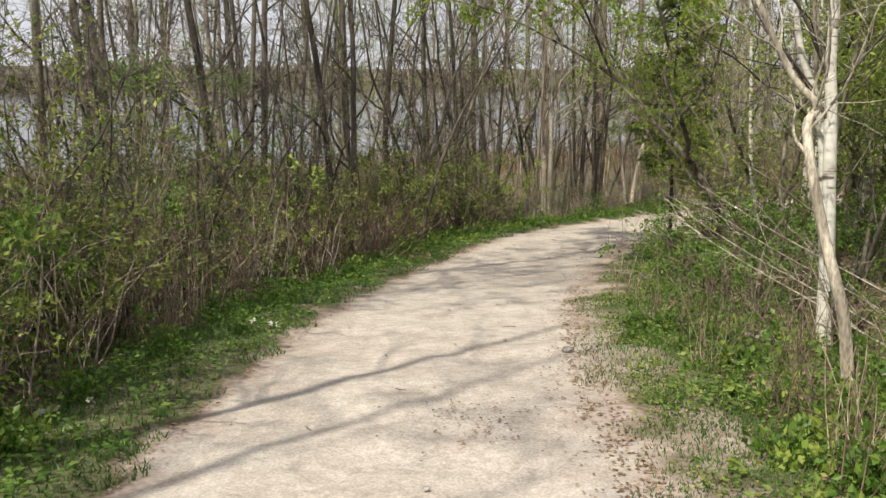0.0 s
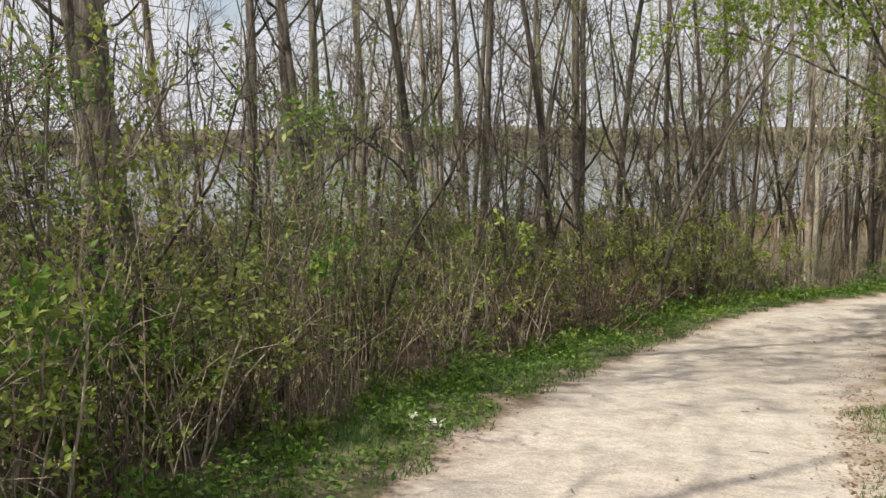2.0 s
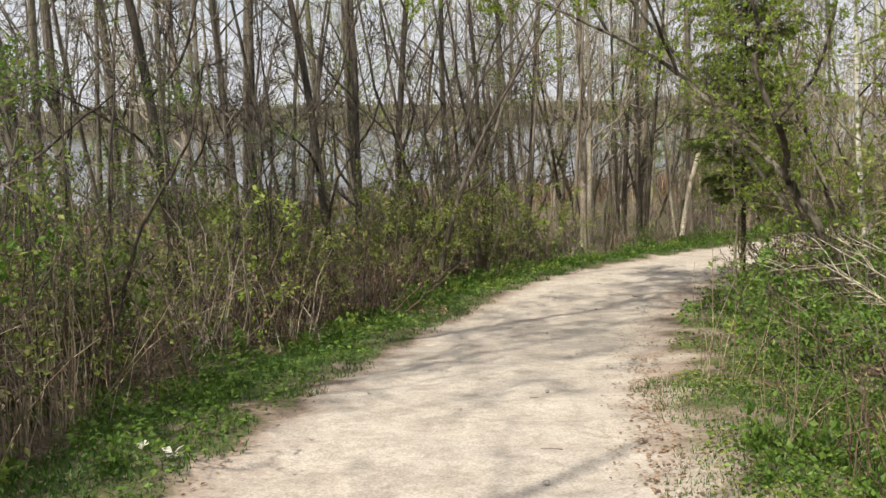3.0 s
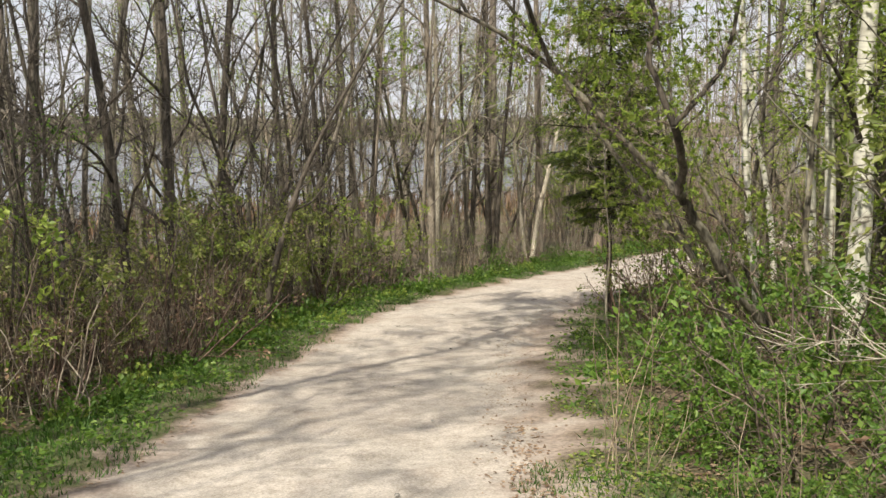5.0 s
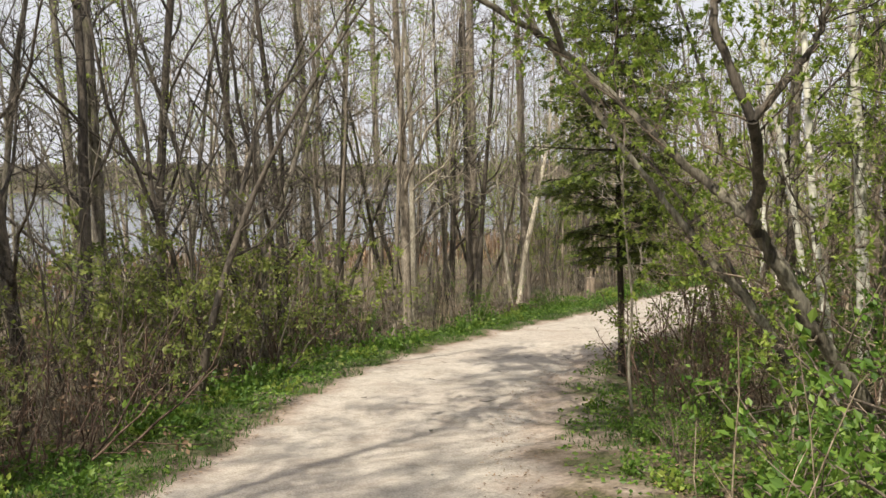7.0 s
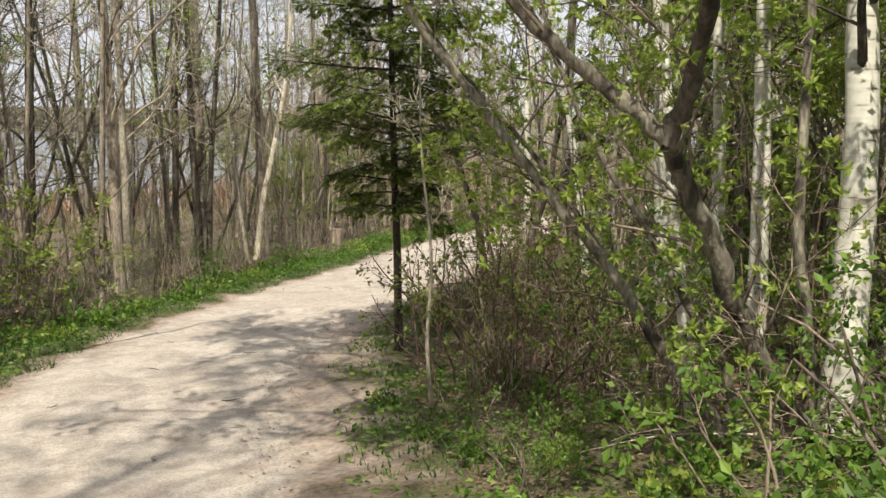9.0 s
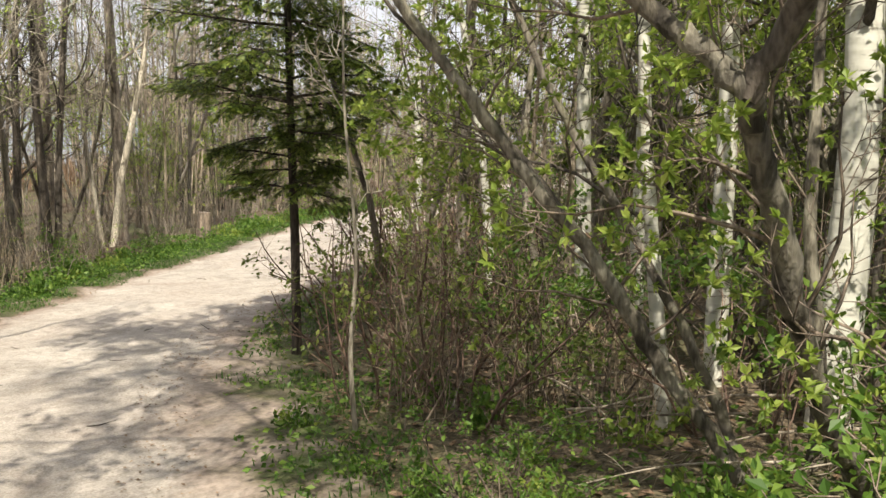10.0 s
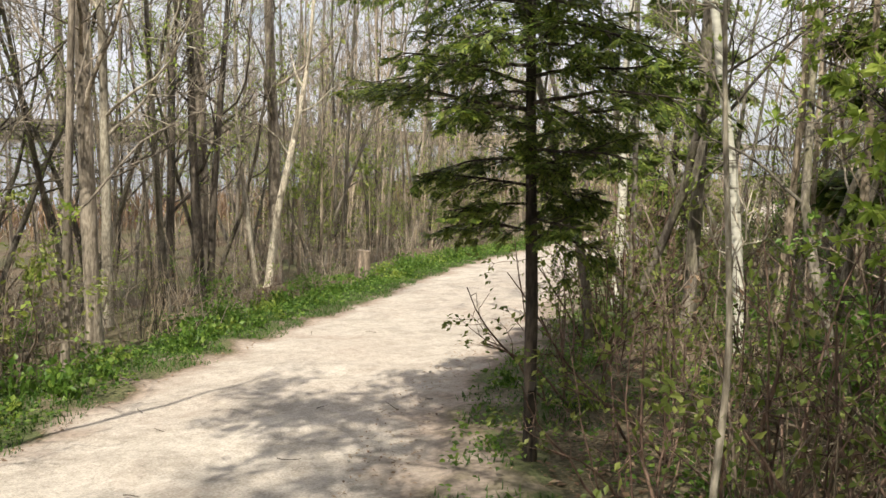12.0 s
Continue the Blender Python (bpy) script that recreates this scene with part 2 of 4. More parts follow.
def curve_pts(pts, steps):
    """A smooth line through a few points."""
    p = np.asarray(pts, float)
    p = np.vstack([2 * p[0] - p[1], p, 2 * p[-1] - p[-2]])
    out = []
    for i in range(1, len(p) - 2):
        for s in np.linspace(0, 1, steps, endpoint=False):
            out.append(0.5 * (2 * p[i] + (p[i + 1] - p[i - 1]) * s + (2 * p[i - 1] - 5 * p[i] + 4 * p[i + 1] - p[i + 2]) * s ** 2
                              + (3 * p[i] - p[i - 1] - 3 * p[i + 1] + p[i + 2]) * s ** 3))
    return np.array(out + [p[-2]])


def leaves(geo, pos, way, size, rng, width=0.5, droop=0.15, flat=False):
    """Pointed leaves, one at each place, each folded along its rib."""
    n = len(pos)
    pos = np.asarray(pos, float)
    d = np.asarray(way, float) + rng.normal(0, 0.55, (n, 3)) * (1, 1, 0.12 if flat else 1)
    d[:, 2] -= droop
    d /= np.linalg.norm(d, axis=1)[:, None] + 1e-9
    s = np.cross(d, rng.normal(0, 0.15 if flat else 1, (n, 3)) + (0, 0, 1.2))
    s /= np.linalg.norm(s, axis=1)[:, None] + 1e-9
    up = np.cross(s, d)
    L = (size * rng.uniform(0.6, 1.35, n))[:, None]
    mid = pos + d * L * 0.45
    v = np.stack([pos, mid + s * L * width * 0.5 + up * L * 0.1, pos + d * L, mid - s * L * width * 0.5 + up * L * 0.1], 1).reshape(-1, 3)
    geo.add(v, np.arange(4 * n).reshape(-1, 4))


def wander(rng, p, d, length, k, turn, rise):
    """A growing line: k points from p along d, wavering by turn, bending up by rise."""
    pts, d = [np.asarray(p, float)], unit(d)
    for _ in range(k - 1):
        d = unit(d + rng.normal(0, turn, 3) + (0, 0, rise))
        pts.append(pts[-1] + d * length / (k - 1))
    return np.array(pts)


def side_way(rng, d, angle):
    """A direction at that many degrees from d, on any side."""
    s = unit(np.cross(d, rng.normal(0, 1, 3)))
    a = radians(angle)
    return unit(unit(d) * math.cos(a) + s * math.sin(a))


def ramify(rng, geo, line, radii, counts, lengths, angle, tips, start=0.25, rise=0.05, turn=0.15, thin=0.33, least=0.004):
    """Branches along a line, and branches on those; notes the outermost twigs in tips."""
    if not counts:
        return
    k = len(line)
    for _ in range(counts[0]):
        x = start + (1 - start) * rng.random() ** 0.85
        i = min(int(x * (k - 1)), k - 2)
        p = line[i] + (line[i + 1] - line[i]) * (x * (k - 1) - i)
        d = side_way(rng, line[i + 1] - line[i], angle * rng.uniform(0.6, 1.3))
        L = lengths[0] * rng.uniform(0.5, 1.2) * (1.15 - 0.6 * x)
        r = max(least, min(radii[i] * thin, L * 0.02))
        steps = (2, 4, 6)[min(len(counts), 3) - 1]
        b = wander(rng, p, d, L, steps, turn, rise)
        rr = np.linspace(r, max(least * 0.5, r * 0.25), steps)
        if len(counts) == 1:
            spike(geo, b[0], b[1], r)
            tips.append(b)
        else:
            tube(geo, b, rr, 5 if r > 0.02 else 3)
        ramify(rng, geo, b, rr, counts[1:], lengths[1:], angle, tips, 0.15, rise, turn, thin, least)


def tip_places(rng, tips, n, spread=0.02):
    """n places along the outermost twigs, with the twigs' directions."""
    pick = rng.integers(0, len(tips), n)
    x = rng.random(n) ** 0.7
    pos, way = np.empty((n, 3)), np.empty((n, 3))
    for q in range(n):
        b = tips[pick[q]]
        i = min(int(x[q] * (len(b) - 1)), len(b) - 2)
        pos[q] = b[i] + (b[i + 1] - b[i]) * (x[q] * (len(b) - 1) - i)
        way[q] = unit(b[i + 1] - b[i])
    return pos + rng.normal(0, spread, (n, 3)), way


def rosettes(geo, ends, ways, size, rng, count=6):
    """A tuft of leaves spreading from each twig's end."""
    n = len(ends)
    pos = np.repeat(np.asarray(ends, float), count, 0)
    way = np.repeat(np.asarray(ways, float), count, 0) * 0.5 + rng.normal(0, 0.9, (n * count, 3))
    leaves(geo, pos, way, size, rng, 0.5, 0.1)


def fronds(geo, tips, rng, count=12, size=0.04):
    """Fern-like flat sprays: two ranks of small leaflets along each twig."""
    a, b = np.array([t[0] for t in tips]), np.array([t[-1] for t in tips])
    d = b - a
    d /= np.linalg.norm(d, axis=1)[:, None] + 1e-9
    flat = np.cross(d, rng.normal(0, 0.22, d.shape) + (0, 0, 1))
    flat /= np.linalg.norm(flat, axis=1)[:, None] + 1e-9
    for k in range(count):
        x = 0.1 + 0.95 * k / (count - 1)
        side = 1 if k % 2 else -1
        w = d * 0.75 + flat * side * (0.75 if k < count - 1 else 0) + (0, 0, -0.12) + rng.normal(0, 0.1, d.shape)
        w /= np.linalg.norm(w, axis=1)[:, None]
        L = (size * (1.25 - 0.55 * x) * rng.uniform(0.7, 1.3, len(d)))[:, None]
        p, up = a + (b - a) * x, np.cross(w, d) + (0, 0, 0.1)
        s = np.cross(w, np.cross(d, flat))
        s /= np.linalg.norm(s, axis=1)[:, None] + 1e-9
        v = np.stack([p, p + w * L * 0.5 + s * L * 0.2, p + w * L, p + w * L * 0.5 - s * L * 0.2], 1).reshape(-1, 3)
        geo.add(v, np.arange(len(v)).reshape(-1, 4))


# ---- ground ----
PATH_LINE = [(-1.2, -60), (-0.6, -25), (-0.3, -8), (-0.25, 0), (-0.25, 4), (-0.1, 6.5), (0.2, 9), (0.65, 11.3), (1.2, 13.7), (2.1, 16.5), (3.5, 18.9),
             (5.5, 21.2), (7.7, 23.5), (10.2, 26.2), (13.6, 29.2), (20, 33.5), (34, 41), (60, 55)]
CENTRE = curve_pts([(x, y, 0) for x, y in PATH_LINE], 40)[:, :2]
CENTRE_WAY = np.gradient(CENTRE, axis=0)
CENTRE_WAY /= np.linalg.norm(CENTRE_WAY, axis=1)[:, None]
SLOPE = ([-60, -5, 0, 8, 14.5, 24, 32, 60, 90], [4.0, 0.5, 0.0, -0.78, -1.5, -2.1, -2.5, -2.9, -2.9])
LAKE_Z = -3.3


def off_path(x, y):
    """Signed distance from the path's middle, right positive, and the nearest place on it."""
    x, y = np.ravel(x), np.ravel(y)
    out = np.empty(len(x))
    for i in range(0, len(x), 4000):
        dx, dy = x[i:i + 4000, None] - CENTRE[:, 0], y[i:i + 4000, None] - CENTRE[:, 1]
        j = np.argmin(dx ** 2 + dy ** 2, 1)
        r = np.arange(len(j))
        side = dx[r, j] * CENTRE_WAY[j, 1] - dy[r, j] * CENTRE_WAY[j, 0]
        out[i:i + 4000] = np.sign(side) * np.hypot(dx[r, j], dy[r, j])
    return out


def ease(a, b, x):
    t = np.clip((x - a) / (b - a), 0, 1)
    return t * t * (3 - 2 * t)


def shore(x, y):
    """Metres past the lake's near shore."""
    return (y - 51 - 0.55 * (x - 2) + 2.0 * np.sin(x * 0.13) + 1.0 * np.sin(x * 0.31 + 1)) / 1.14


def heights(x, y):
    x, y = np.ravel(np.asarray(x, float)), np.ravel(np.asarray(y, float))
    d, u = off_path(x, y), shore(x, y)
    z = np.interp(y, *SLOPE)
    away = ease(1.3, 3.5, np.abs(d))
    z = z - np.clip(-d - 1.9, 0, 25) * 0.045 + np.clip(d - 1.6, 0, 40) * 0.025
    z = z + away * (0.05 * np.sin(x * 1.7 + 0.6 * y) + 0.04 * np.sin(2.9 * y - x * 1.1) + 0.02 * np.sin(5.3 * x + 4.1 * y))
    z = z + ease(1.1, 1.7, np.abs(d)) * 0.035 + 0.008 * np.sin(7.3 * x + 3 * np.sin(2.2 * y)) + 0.008 * np.sin(9.1 * y + 2 * np.sin(3.1 * x))
    z = z + (LAKE_Z - z) * ease(-24, 0, u) - np.clip(u, 0, 30) * 0.08
    return z + ease(310, 335, u) * 3.2 + ease(330, 620, u) * 14


def ground_z(x, y):
    return float(heights([x], [y])[0])


def spaced(lo, hi, step, reach):
    inner = list(np.arange(lo, hi + step / 2, step))
    left, right, s = [lo], [hi], step
    while right[-1] - hi < reach:
        s *= 1.17
        right.append(right[-1] + s)
        left.append(left[-1] - s)
    return np.array(left[:0:-1] + inner + right[1:])


def grid_geo(xs, ys, z):
    geo = Geo()
    a, b = len(xs), len(ys)
    xx, yy = np.meshgrid(xs, ys, indexing="ij")
    i, j = np.meshgrid(np.arange(a - 1), np.arange(b - 1), indexing="ij")
    f = np.stack([i * b + j, (i + 1) * b + j, (i + 1) * b + j + 1, i * b + j + 1], -1).reshape(-1, 4)
    geo.add(np.stack([xx.ravel(), yy.ravel(), z(xx.ravel(), yy.ravel())], 1), f)
    return geo


GX, GY = spaced(-6, 9, 0.24, 1500), spaced(-2, 32, 0.24, 1500)
tagged(part("ground", grid_geo(GX, GY, heights), SOIL), "brown woodland soil with moss and litter", "ground", kind="structure")


def build_path():
    geo = Geo()
    keep = (CENTRE[:, 1] > -25) & (CENTRE[:, 1] < 44)
    c, w = CENTRE[keep], CENTRE_WAY[keep]
    line = [c[0]]
    ways = [w[0]]
    for p, q in zip(c, w):
        if np.hypot(*(p - line[-1])) > 0.12:
            line.append(p)
            ways.append(q)
    line, ways = np.array(line), np.array(ways)
    across = np.linspace(-2.3, 2.3, 44)
    nrm = np.stack([ways[:, 1], -ways[:, 0]], 1)
    xy = line[:, None, :] + across[None, :, None] * nrm[:, None, :]
    x, y = xy[..., 0].ravel(), xy[..., 1].ravel()
    a = np.tile(across, len(line))
    z = heights(x, y) + 0.02 - 0.05 * ease(1.9, 2.3, np.abs(a)) + 0.006 * np.sin(4.1 * x + 1.9 * y) * np.sin(2.7 * y)
    n, b = len(line), len(across)
    i, j = np.meshgrid(np.arange(n - 1), np.arange(b - 1), indexing="ij")
    f = np.stack([i * b + j, i * b + j + 1, (i + 1) * b + j + 1, (i + 1) * b + j], -1).reshape(-1, 4)
    geo.add(np.stack([x, y, z], 1), f)
    ob = part("path", geo, GRAVEL)
    tagged(ob, "pale beige compacted gravel footpath with dappled shade", "path", kind="structure")
    margin = np.where(a > 0, 0.45 * ease(0.75, 1.6, a), 0.22 * ease(0.8, 1.3, -a) + 0.36 * ease(1.12, 1.45, -a)) + 0.12 * ease(1.5, 2.1, np.abs(a))
    ob.data.attributes.new("margin", "FLOAT", "POINT").data.foreach_set("value", margin)


build_path()

lake = Geo()
lake_way, lake_out = np.array((1, 0.55)) / 1.141, np.array((-0.55, 1)) / 1.141
corners = [np.array((2, 51)) + lake_way * s + lake_out * u for s, u in ((-900, -6), (900, -6), (900, 345), (-900, 345))]
lake.add([(*p, LAKE_Z - 0.02) for p in corners], [[0, 1, 2, 3]])
tagged(part("water", lake, WATER), "calm grey lake reflecting a pale sky", "lake", kind="structure")


# ---- kinds of plants ----
def root_at(name, x=0.0, y=0.0, z=0.0):
    ob = new(name)
    ob.empty_display_size = 0.2
    ob.location = (x, y, z)
    return ob


def bare_tree(seed, height, radius, mat, label, stems=1, spread=6, limbs=12, fine=(7, 6), first=0.1, lean=0.0, angle=40, name="bare_tree", bend=0.014, reach=0.2, joined=False):
    """A leafless tree of one or more straight trunks with crooked limbs and twigs; stands at the origin."""
    rng = np.random.default_rng(seed)
    root = tagged(root_at(name), label, "tree")
    turn0 = rng.uniform(0, 2 * np.pi)
    for s in range(stems):
        a = turn0 + s * 2 * np.pi / stems
        tilt = radians(spread if stems > 1 else lean)
        d = (math.cos(a) * math.sin(tilt), math.sin(a) * math.sin(tilt), math.cos(tilt))
        h, r = height * rng.uniform(0.85, 1.1), radius * rng.uniform(0.75, 1.1)
        line = wander(rng, (math.cos(a) * radius * 0.7 * (stems > 1), math.sin(a) * radius * 0.7 * (stems > 1), -0.15), d, h, 20, bend, 0.012)
        rr = np.linspace(r, r * 0.22, 20)
        rr[0] *= 1.4
        trunk = Geo()
        tube(trunk, line, rr, 8, 0.05, rng)
        part("trunk", trunk, mat, root)
        lengths = (height * reach, height * 0.095, height * 0.05)
        if joined:
            geo = Geo()
            ramify(rng, geo, line, rr, (limbs, *fine), lengths, angle, [], first, 0.06, 0.2, 0.38, 0.006)
            part("crown", geo, mat, root)["kind"] = "stuff"
        else:
            add_limbs(rng, root, line, rr, limbs, fine, lengths, angle, first, mat, None, 0.006)
    return root


def add_limbs(rng, root, line, rr, limbs, fine, lengths, angle, first, mat, tips=None, least=0.004):
    """Limbs, each a part, and all the fine twigs on them."""
    twigs, k = Geo(), len(line)
    for q in range(limbs):
        x = first + (0.97 - first) * (q + rng.random()) / limbs
        i = min(int(x * (k - 1)), k - 2)
        p = line[i] + (line[i + 1] - line[i]) * (x * (k - 1) - i)
        d = side_way(rng, line[i + 1] - line[i], angle * rng.uniform(0.6, 1.35))
        L = lengths[0] * rng.uniform(0.5, 1.25) * (1.15 - 0.6 * x)
        r = max(least, min(rr[i] * 0.4, L * 0.017))
        b = wander(rng, p, d, L, 9, 0.15, 0.05)
        rb = np.linspace(r, max(least * 0.6, r * 0.25), 9)
        g = Geo()
        tube(g, b, rb, 5)
        part("limb", g, mat, root)
        ramify(rng, twigs, b, rb, fine, lengths[1:], angle * 1.15, [] if tips is None else tips, 0.1, 0.03, 0.2, 0.45, least)
    part("crown", twigs, mat, root)["kind"] = "stuff"


def shrub(seed, height, stems, twig_mat, leaf_mat, leaf_count, leaf_size, label, spread=22, name="shrub", bases=0.18, branches=(3, 2)):
    rng = np.random.default_rng(seed)
    root = tagged(root_at(name), label, "shrub")
    wood, tips = Geo(), []
    for _ in range(stems):
        a, t = rng.uniform(0, 2 * np.pi), radians(abs(rng.normal(0, spread)))
        d = (math.cos(a) * math.sin(t), math.sin(a) * math.sin(t), math.cos(t))
        q = rng.random() ** 0.5 * bases
        line = wander(rng, (math.cos(a) * q, math.sin(a) * q, -0.06), d, height * rng.uniform(0.55, 1.15), 7, 0.15, 0.02)
        rr = np.linspace(0.011, 0.004, 7) * rng.uniform(0.6, 1.4)
        tube(wood, line, rr, 4)
        ramify(rng, wood, line, rr, branches, (height * 0.42, height * 0.22), 55, tips, 0.15, 0.03, 0.25, 0.6, 0.0034)
    part("brushwood", wood, twig_mat, root)["kind"] = "stuff"
    if leaf_count:
        crown = Geo()
        few = [tips[i] for i in rng.permutation(len(tips))[:max(8, leaf_count // 12)]]
        pos, way = tip_places(rng, few, int(leaf_count * 0.7), 0.03)
        leaves(crown, pos, way, leaf_size * 1.15, rng, 0.6)
        part("foliage", crown, leaf_mat, root, smooth=False)
    return root


def canes(seed, height, count, label, reach=0.3, mat=CANE):
    rng = np.random.default_rng(seed)
    root = tagged(root_at("cane_clump"), label, "dry canes")
    for _ in range(count):
        wood = Geo()
        a, q = rng.uniform(0, 2 * np.pi), rng.random() ** 0.5 * reach
        d = (rng.normal(0, 0.2), rng.normal(0, 0.2), 1)
        h = height * rng.uniform(0.4, 1.1)
        line = wander(rng, (math.cos(a) * q, math.sin(a) * q, -0.05), d, h, 7, 0.08, rng.choice([0.0, 0.0, -0.14]))
        tube(wood, line, np.linspace(0.006, 0.0025, 7) * rng.uniform(0.6, 1.25), 4)
        part("stalk", wood, mat, root)
    return root


def herb(seed, size, count, leaf_size, label, mat=LEAF_LUSH):
    """A low leafy plant: short stems with broad leaves."""
    rng = np.random.default_rng(seed)
    root = tagged(root_at("leafy_herb"), label, "plant")
    wood, crown, tips = Geo(), Geo(), []
    for _ in range(14):
        d = (rng.normal(0, 0.5), rng.normal(0, 0.5), 1)
        b = wander(rng, (rng.normal(0, size * 0.3), rng.normal(0, size * 0.3), -0.03), d, size * rng.uniform(0.5, 1.1), 5, 0.12, 0)
        tube(wood, b, np.linspace(0.004, 0.0015, 5), 3)
        tips.append(b)
    pos, way = tip_places(rng, tips, count, size * 0.12)
    leaves(crown, pos, way, leaf_size, rng, 0.7, 0.1)
    part("stalk", wood, mat, root)["kind"] = "stuff"
    part("foliage", crown, mat, root, smooth=False)
    return root


def flat_sprays(rng, wood, bough, L):
    """Twigs in two ranks on a bough and on its side shoots, all near one sagging plane; gives the outermost ones."""
    tips, up = [], unit(rng.normal(0, 0.42, 3) + (0, 0, 1))
    k, n = len(bough), 11 + int(9 * L)
    for q in range(n):
        x = 0.1 + 0.88 * (q + rng.random() * 0.6) / n
        i = min(int(x * (k - 1)), k - 2)
        p, ahead = bough[i] + (bough[i + 1] - bough[i]) * (x * (k - 1) - i), unit(bough[i + 1] - bough[i])
        side = unit(np.cross(ahead, up)) * (1 if q % 2 else -1)
        l = (0.13 + 0.34 * L) * (1.1 - 0.75 * x) * rng.uniform(0.6, 1.2)
        d = unit(ahead * 0.75 + side * 0.8 + rng.normal(0, 0.24, 3) - (0, 0, 0.14))
        shoot = wander(rng, p, d, l, 5, 0.06, -0.05)
        tube(wood, shoot, np.linspace(0.004, 0.0015, 5), 3)
        tips.append(shoot[-2:])
        m = 3 + int(l * 12)
        for w in range(m):
            y = 0.12 + 0.8 * w / m
            j = min(int(y * 4), 3)
            a = shoot[j] + (shoot[j + 1] - shoot[j]) * (y * 4 - j)
            e = unit(d * 0.8 + unit(np.cross(d, up)) * (0.75 if w % 2 else -0.75) + rng.normal(0, 0.3, 3) - (0, 0, 0.2))
            tips.append(np.array([a, a + e * (0.05 + 0.3 * l) * (1.1 - 0.6 * y)]))
    for t in tips:
        spike(wood, t[0], t[-1], 0.0018)
    return tips


def conifer(seed, height, radius, label, name="cedar", reach=1.5, first=0.8, sprays=26, levels=34, spray=0.075, droop=-0.035):
    """A cedar: upright trunk, level drooping boughs, flat feathery sprays."""
    rng = np.random.default_rng(seed)
    root = tagged(root_at(name), label, "tree")
    trunk = Geo()
    line = wander(rng, (0, 0, -0.15), (0, 0, 1), height, 18, 0.015, 0.03)
    rr = np.linspace(radius, radius * 0.15, 18)
    rr[0] *= 1.4
    tube(trunk, line, rr, 9, 0.05, rng)
    part("trunk", trunk, BARK_CEDAR, root)
    for q in range(levels):
        wood, crown = Geo(), Geo()
        z = first + (height - first - 0.2) * (q + rng.random()) / levels
        p = np.array([np.interp(z, line[:, 2], line[:, k]) for k in (0, 1)] + [z])
        a = q * 2.4 + rng.normal(0, 0.4)
        L = reach * (1.05 - 0.75 * (z / height) ** 1.3) * rng.uniform(0.55, 1.1) * (0.6 if z < first + 0.5 else 1)
        b = wander(rng, p, (math.cos(a), math.sin(a), 0.15), L, 8, 0.07, droop)
        r0 = 0.006 + 0.007 * L
        tube(wood, b, np.linspace(r0, 0.003, 8), 5)
        tips = flat_sprays(rng, wood, b, L)
        fronds(crown, tips, rng, sprays, spray)
        bough = part("bough", wood, BARK_CEDAR, root)
        part("foliage", crown, LEAF_CEDAR, bough, smooth=False)
    return root


def leafy_sapling(seed, height, radius, label, leaf_mat, leaf_count, leaf_size, name="sapling", bark_mat=None, limbs=11, stems=1, first=0.2):
    rng = np.random.default_rng(seed)
    root = tagged(root_at(name), label, "tree")
    crown, tips = Geo(), []
    for s in range(stems):
        line = wander(rng, (rng.normal(0, 0.1), rng.normal(0, 0.1), -0.1), (rng.normal(0, 0.14), rng.normal(0, 0.14), 1), height, 14, 0.06, 0.03)
        rr = np.linspace(radius, radius * 0.15, 14)
        trunk = Geo()
        tube(trunk, line, rr, 7, 0.04, rng)
        part("trunk", trunk, bark_mat or BARK_GREY, root)
        add_limbs(rng, root, line, rr, limbs, (4, 4), (height * 0.36, height * 0.17, height * 0.08), 50, first, bark_mat or BARK_GREY, tips)
    pos, way = tip_places(rng, tips, leaf_count, 0.05)
    leaves(crown, pos, way, leaf_size, rng)
    part("foliage", crown, leaf_mat, root, smooth=False)
    return root


def birch(seed, height, radius, points, label, branches=True, mat=None):
    """A birch whose trunk runs through a few points (from its foot)."""
    rng = np.random.default_rng(seed)
    root = tagged(root_at("birch"), label, "tree")
    line = curve_pts(points, 7)
    n = len(line)
    rr = np.linspace(radius, radius * 0.25, n)
    rr[0] *= 1.4
    trunk = Geo()
    tube(trunk, line, rr, 10, 0.03, rng)
    part("trunk", trunk, mat or BIRCH, root)
    if branches:
        add_limbs(rng, root, line, rr, 8 if branches is True else branches, (5, 4), (height * 0.22, height * 0.1, height * 0.05), 45, 0.35, BARK_DARK if mat is None else mat)
    return root


class Scatter:
    """Puts one kind after another down as single things, sharing meshes."""

    def __init__(self, kinds, seed):
        self.kinds, self.used, self.rng = kinds, [False] * len(kinds), np.random.default_rng(seed)

    def put(self, x, y, scale=(0.85, 1.2), k=None, turn=None, tilt=0.0, sink=0.0):
        k = int(self.rng.integers(len(self.kinds))) if k is None else k
        s = self.rng.uniform(*scale)
        rz = self.rng.uniform(0, 360) if turn is None else turn
        m = pose(x, y, ground_z(x, y) - sink, self.rng.normal(0, tilt) if tilt else 0, 0, rz)
        ob = self.kinds[k]
        if self.used[k]:
            ob = copy_thing(ob, m)
        self.used[k] = True
        ob.matrix_basis = m @ Matrix.Scale(s, 4)
        return ob


STEP = np.concatenate([[0], np.cumsum(np.hypot(*np.diff(CENTRE, axis=0).T))])


def along(rng, count, span):
    """Places on the path's middle, even along its length, and its directions there."""
    lo, hi = np.interp(span, CENTRE[:, 1], STEP)
    t = rng.uniform(lo, hi, count)
    c = np.stack([np.interp(t, STEP, CENTRE[:, k]) for k in (0, 1)], 1)
    w = np.stack([np.interp(t, STEP, CENTRE_WAY[:, k]) for k in (0, 1)], 1)
    return c, w


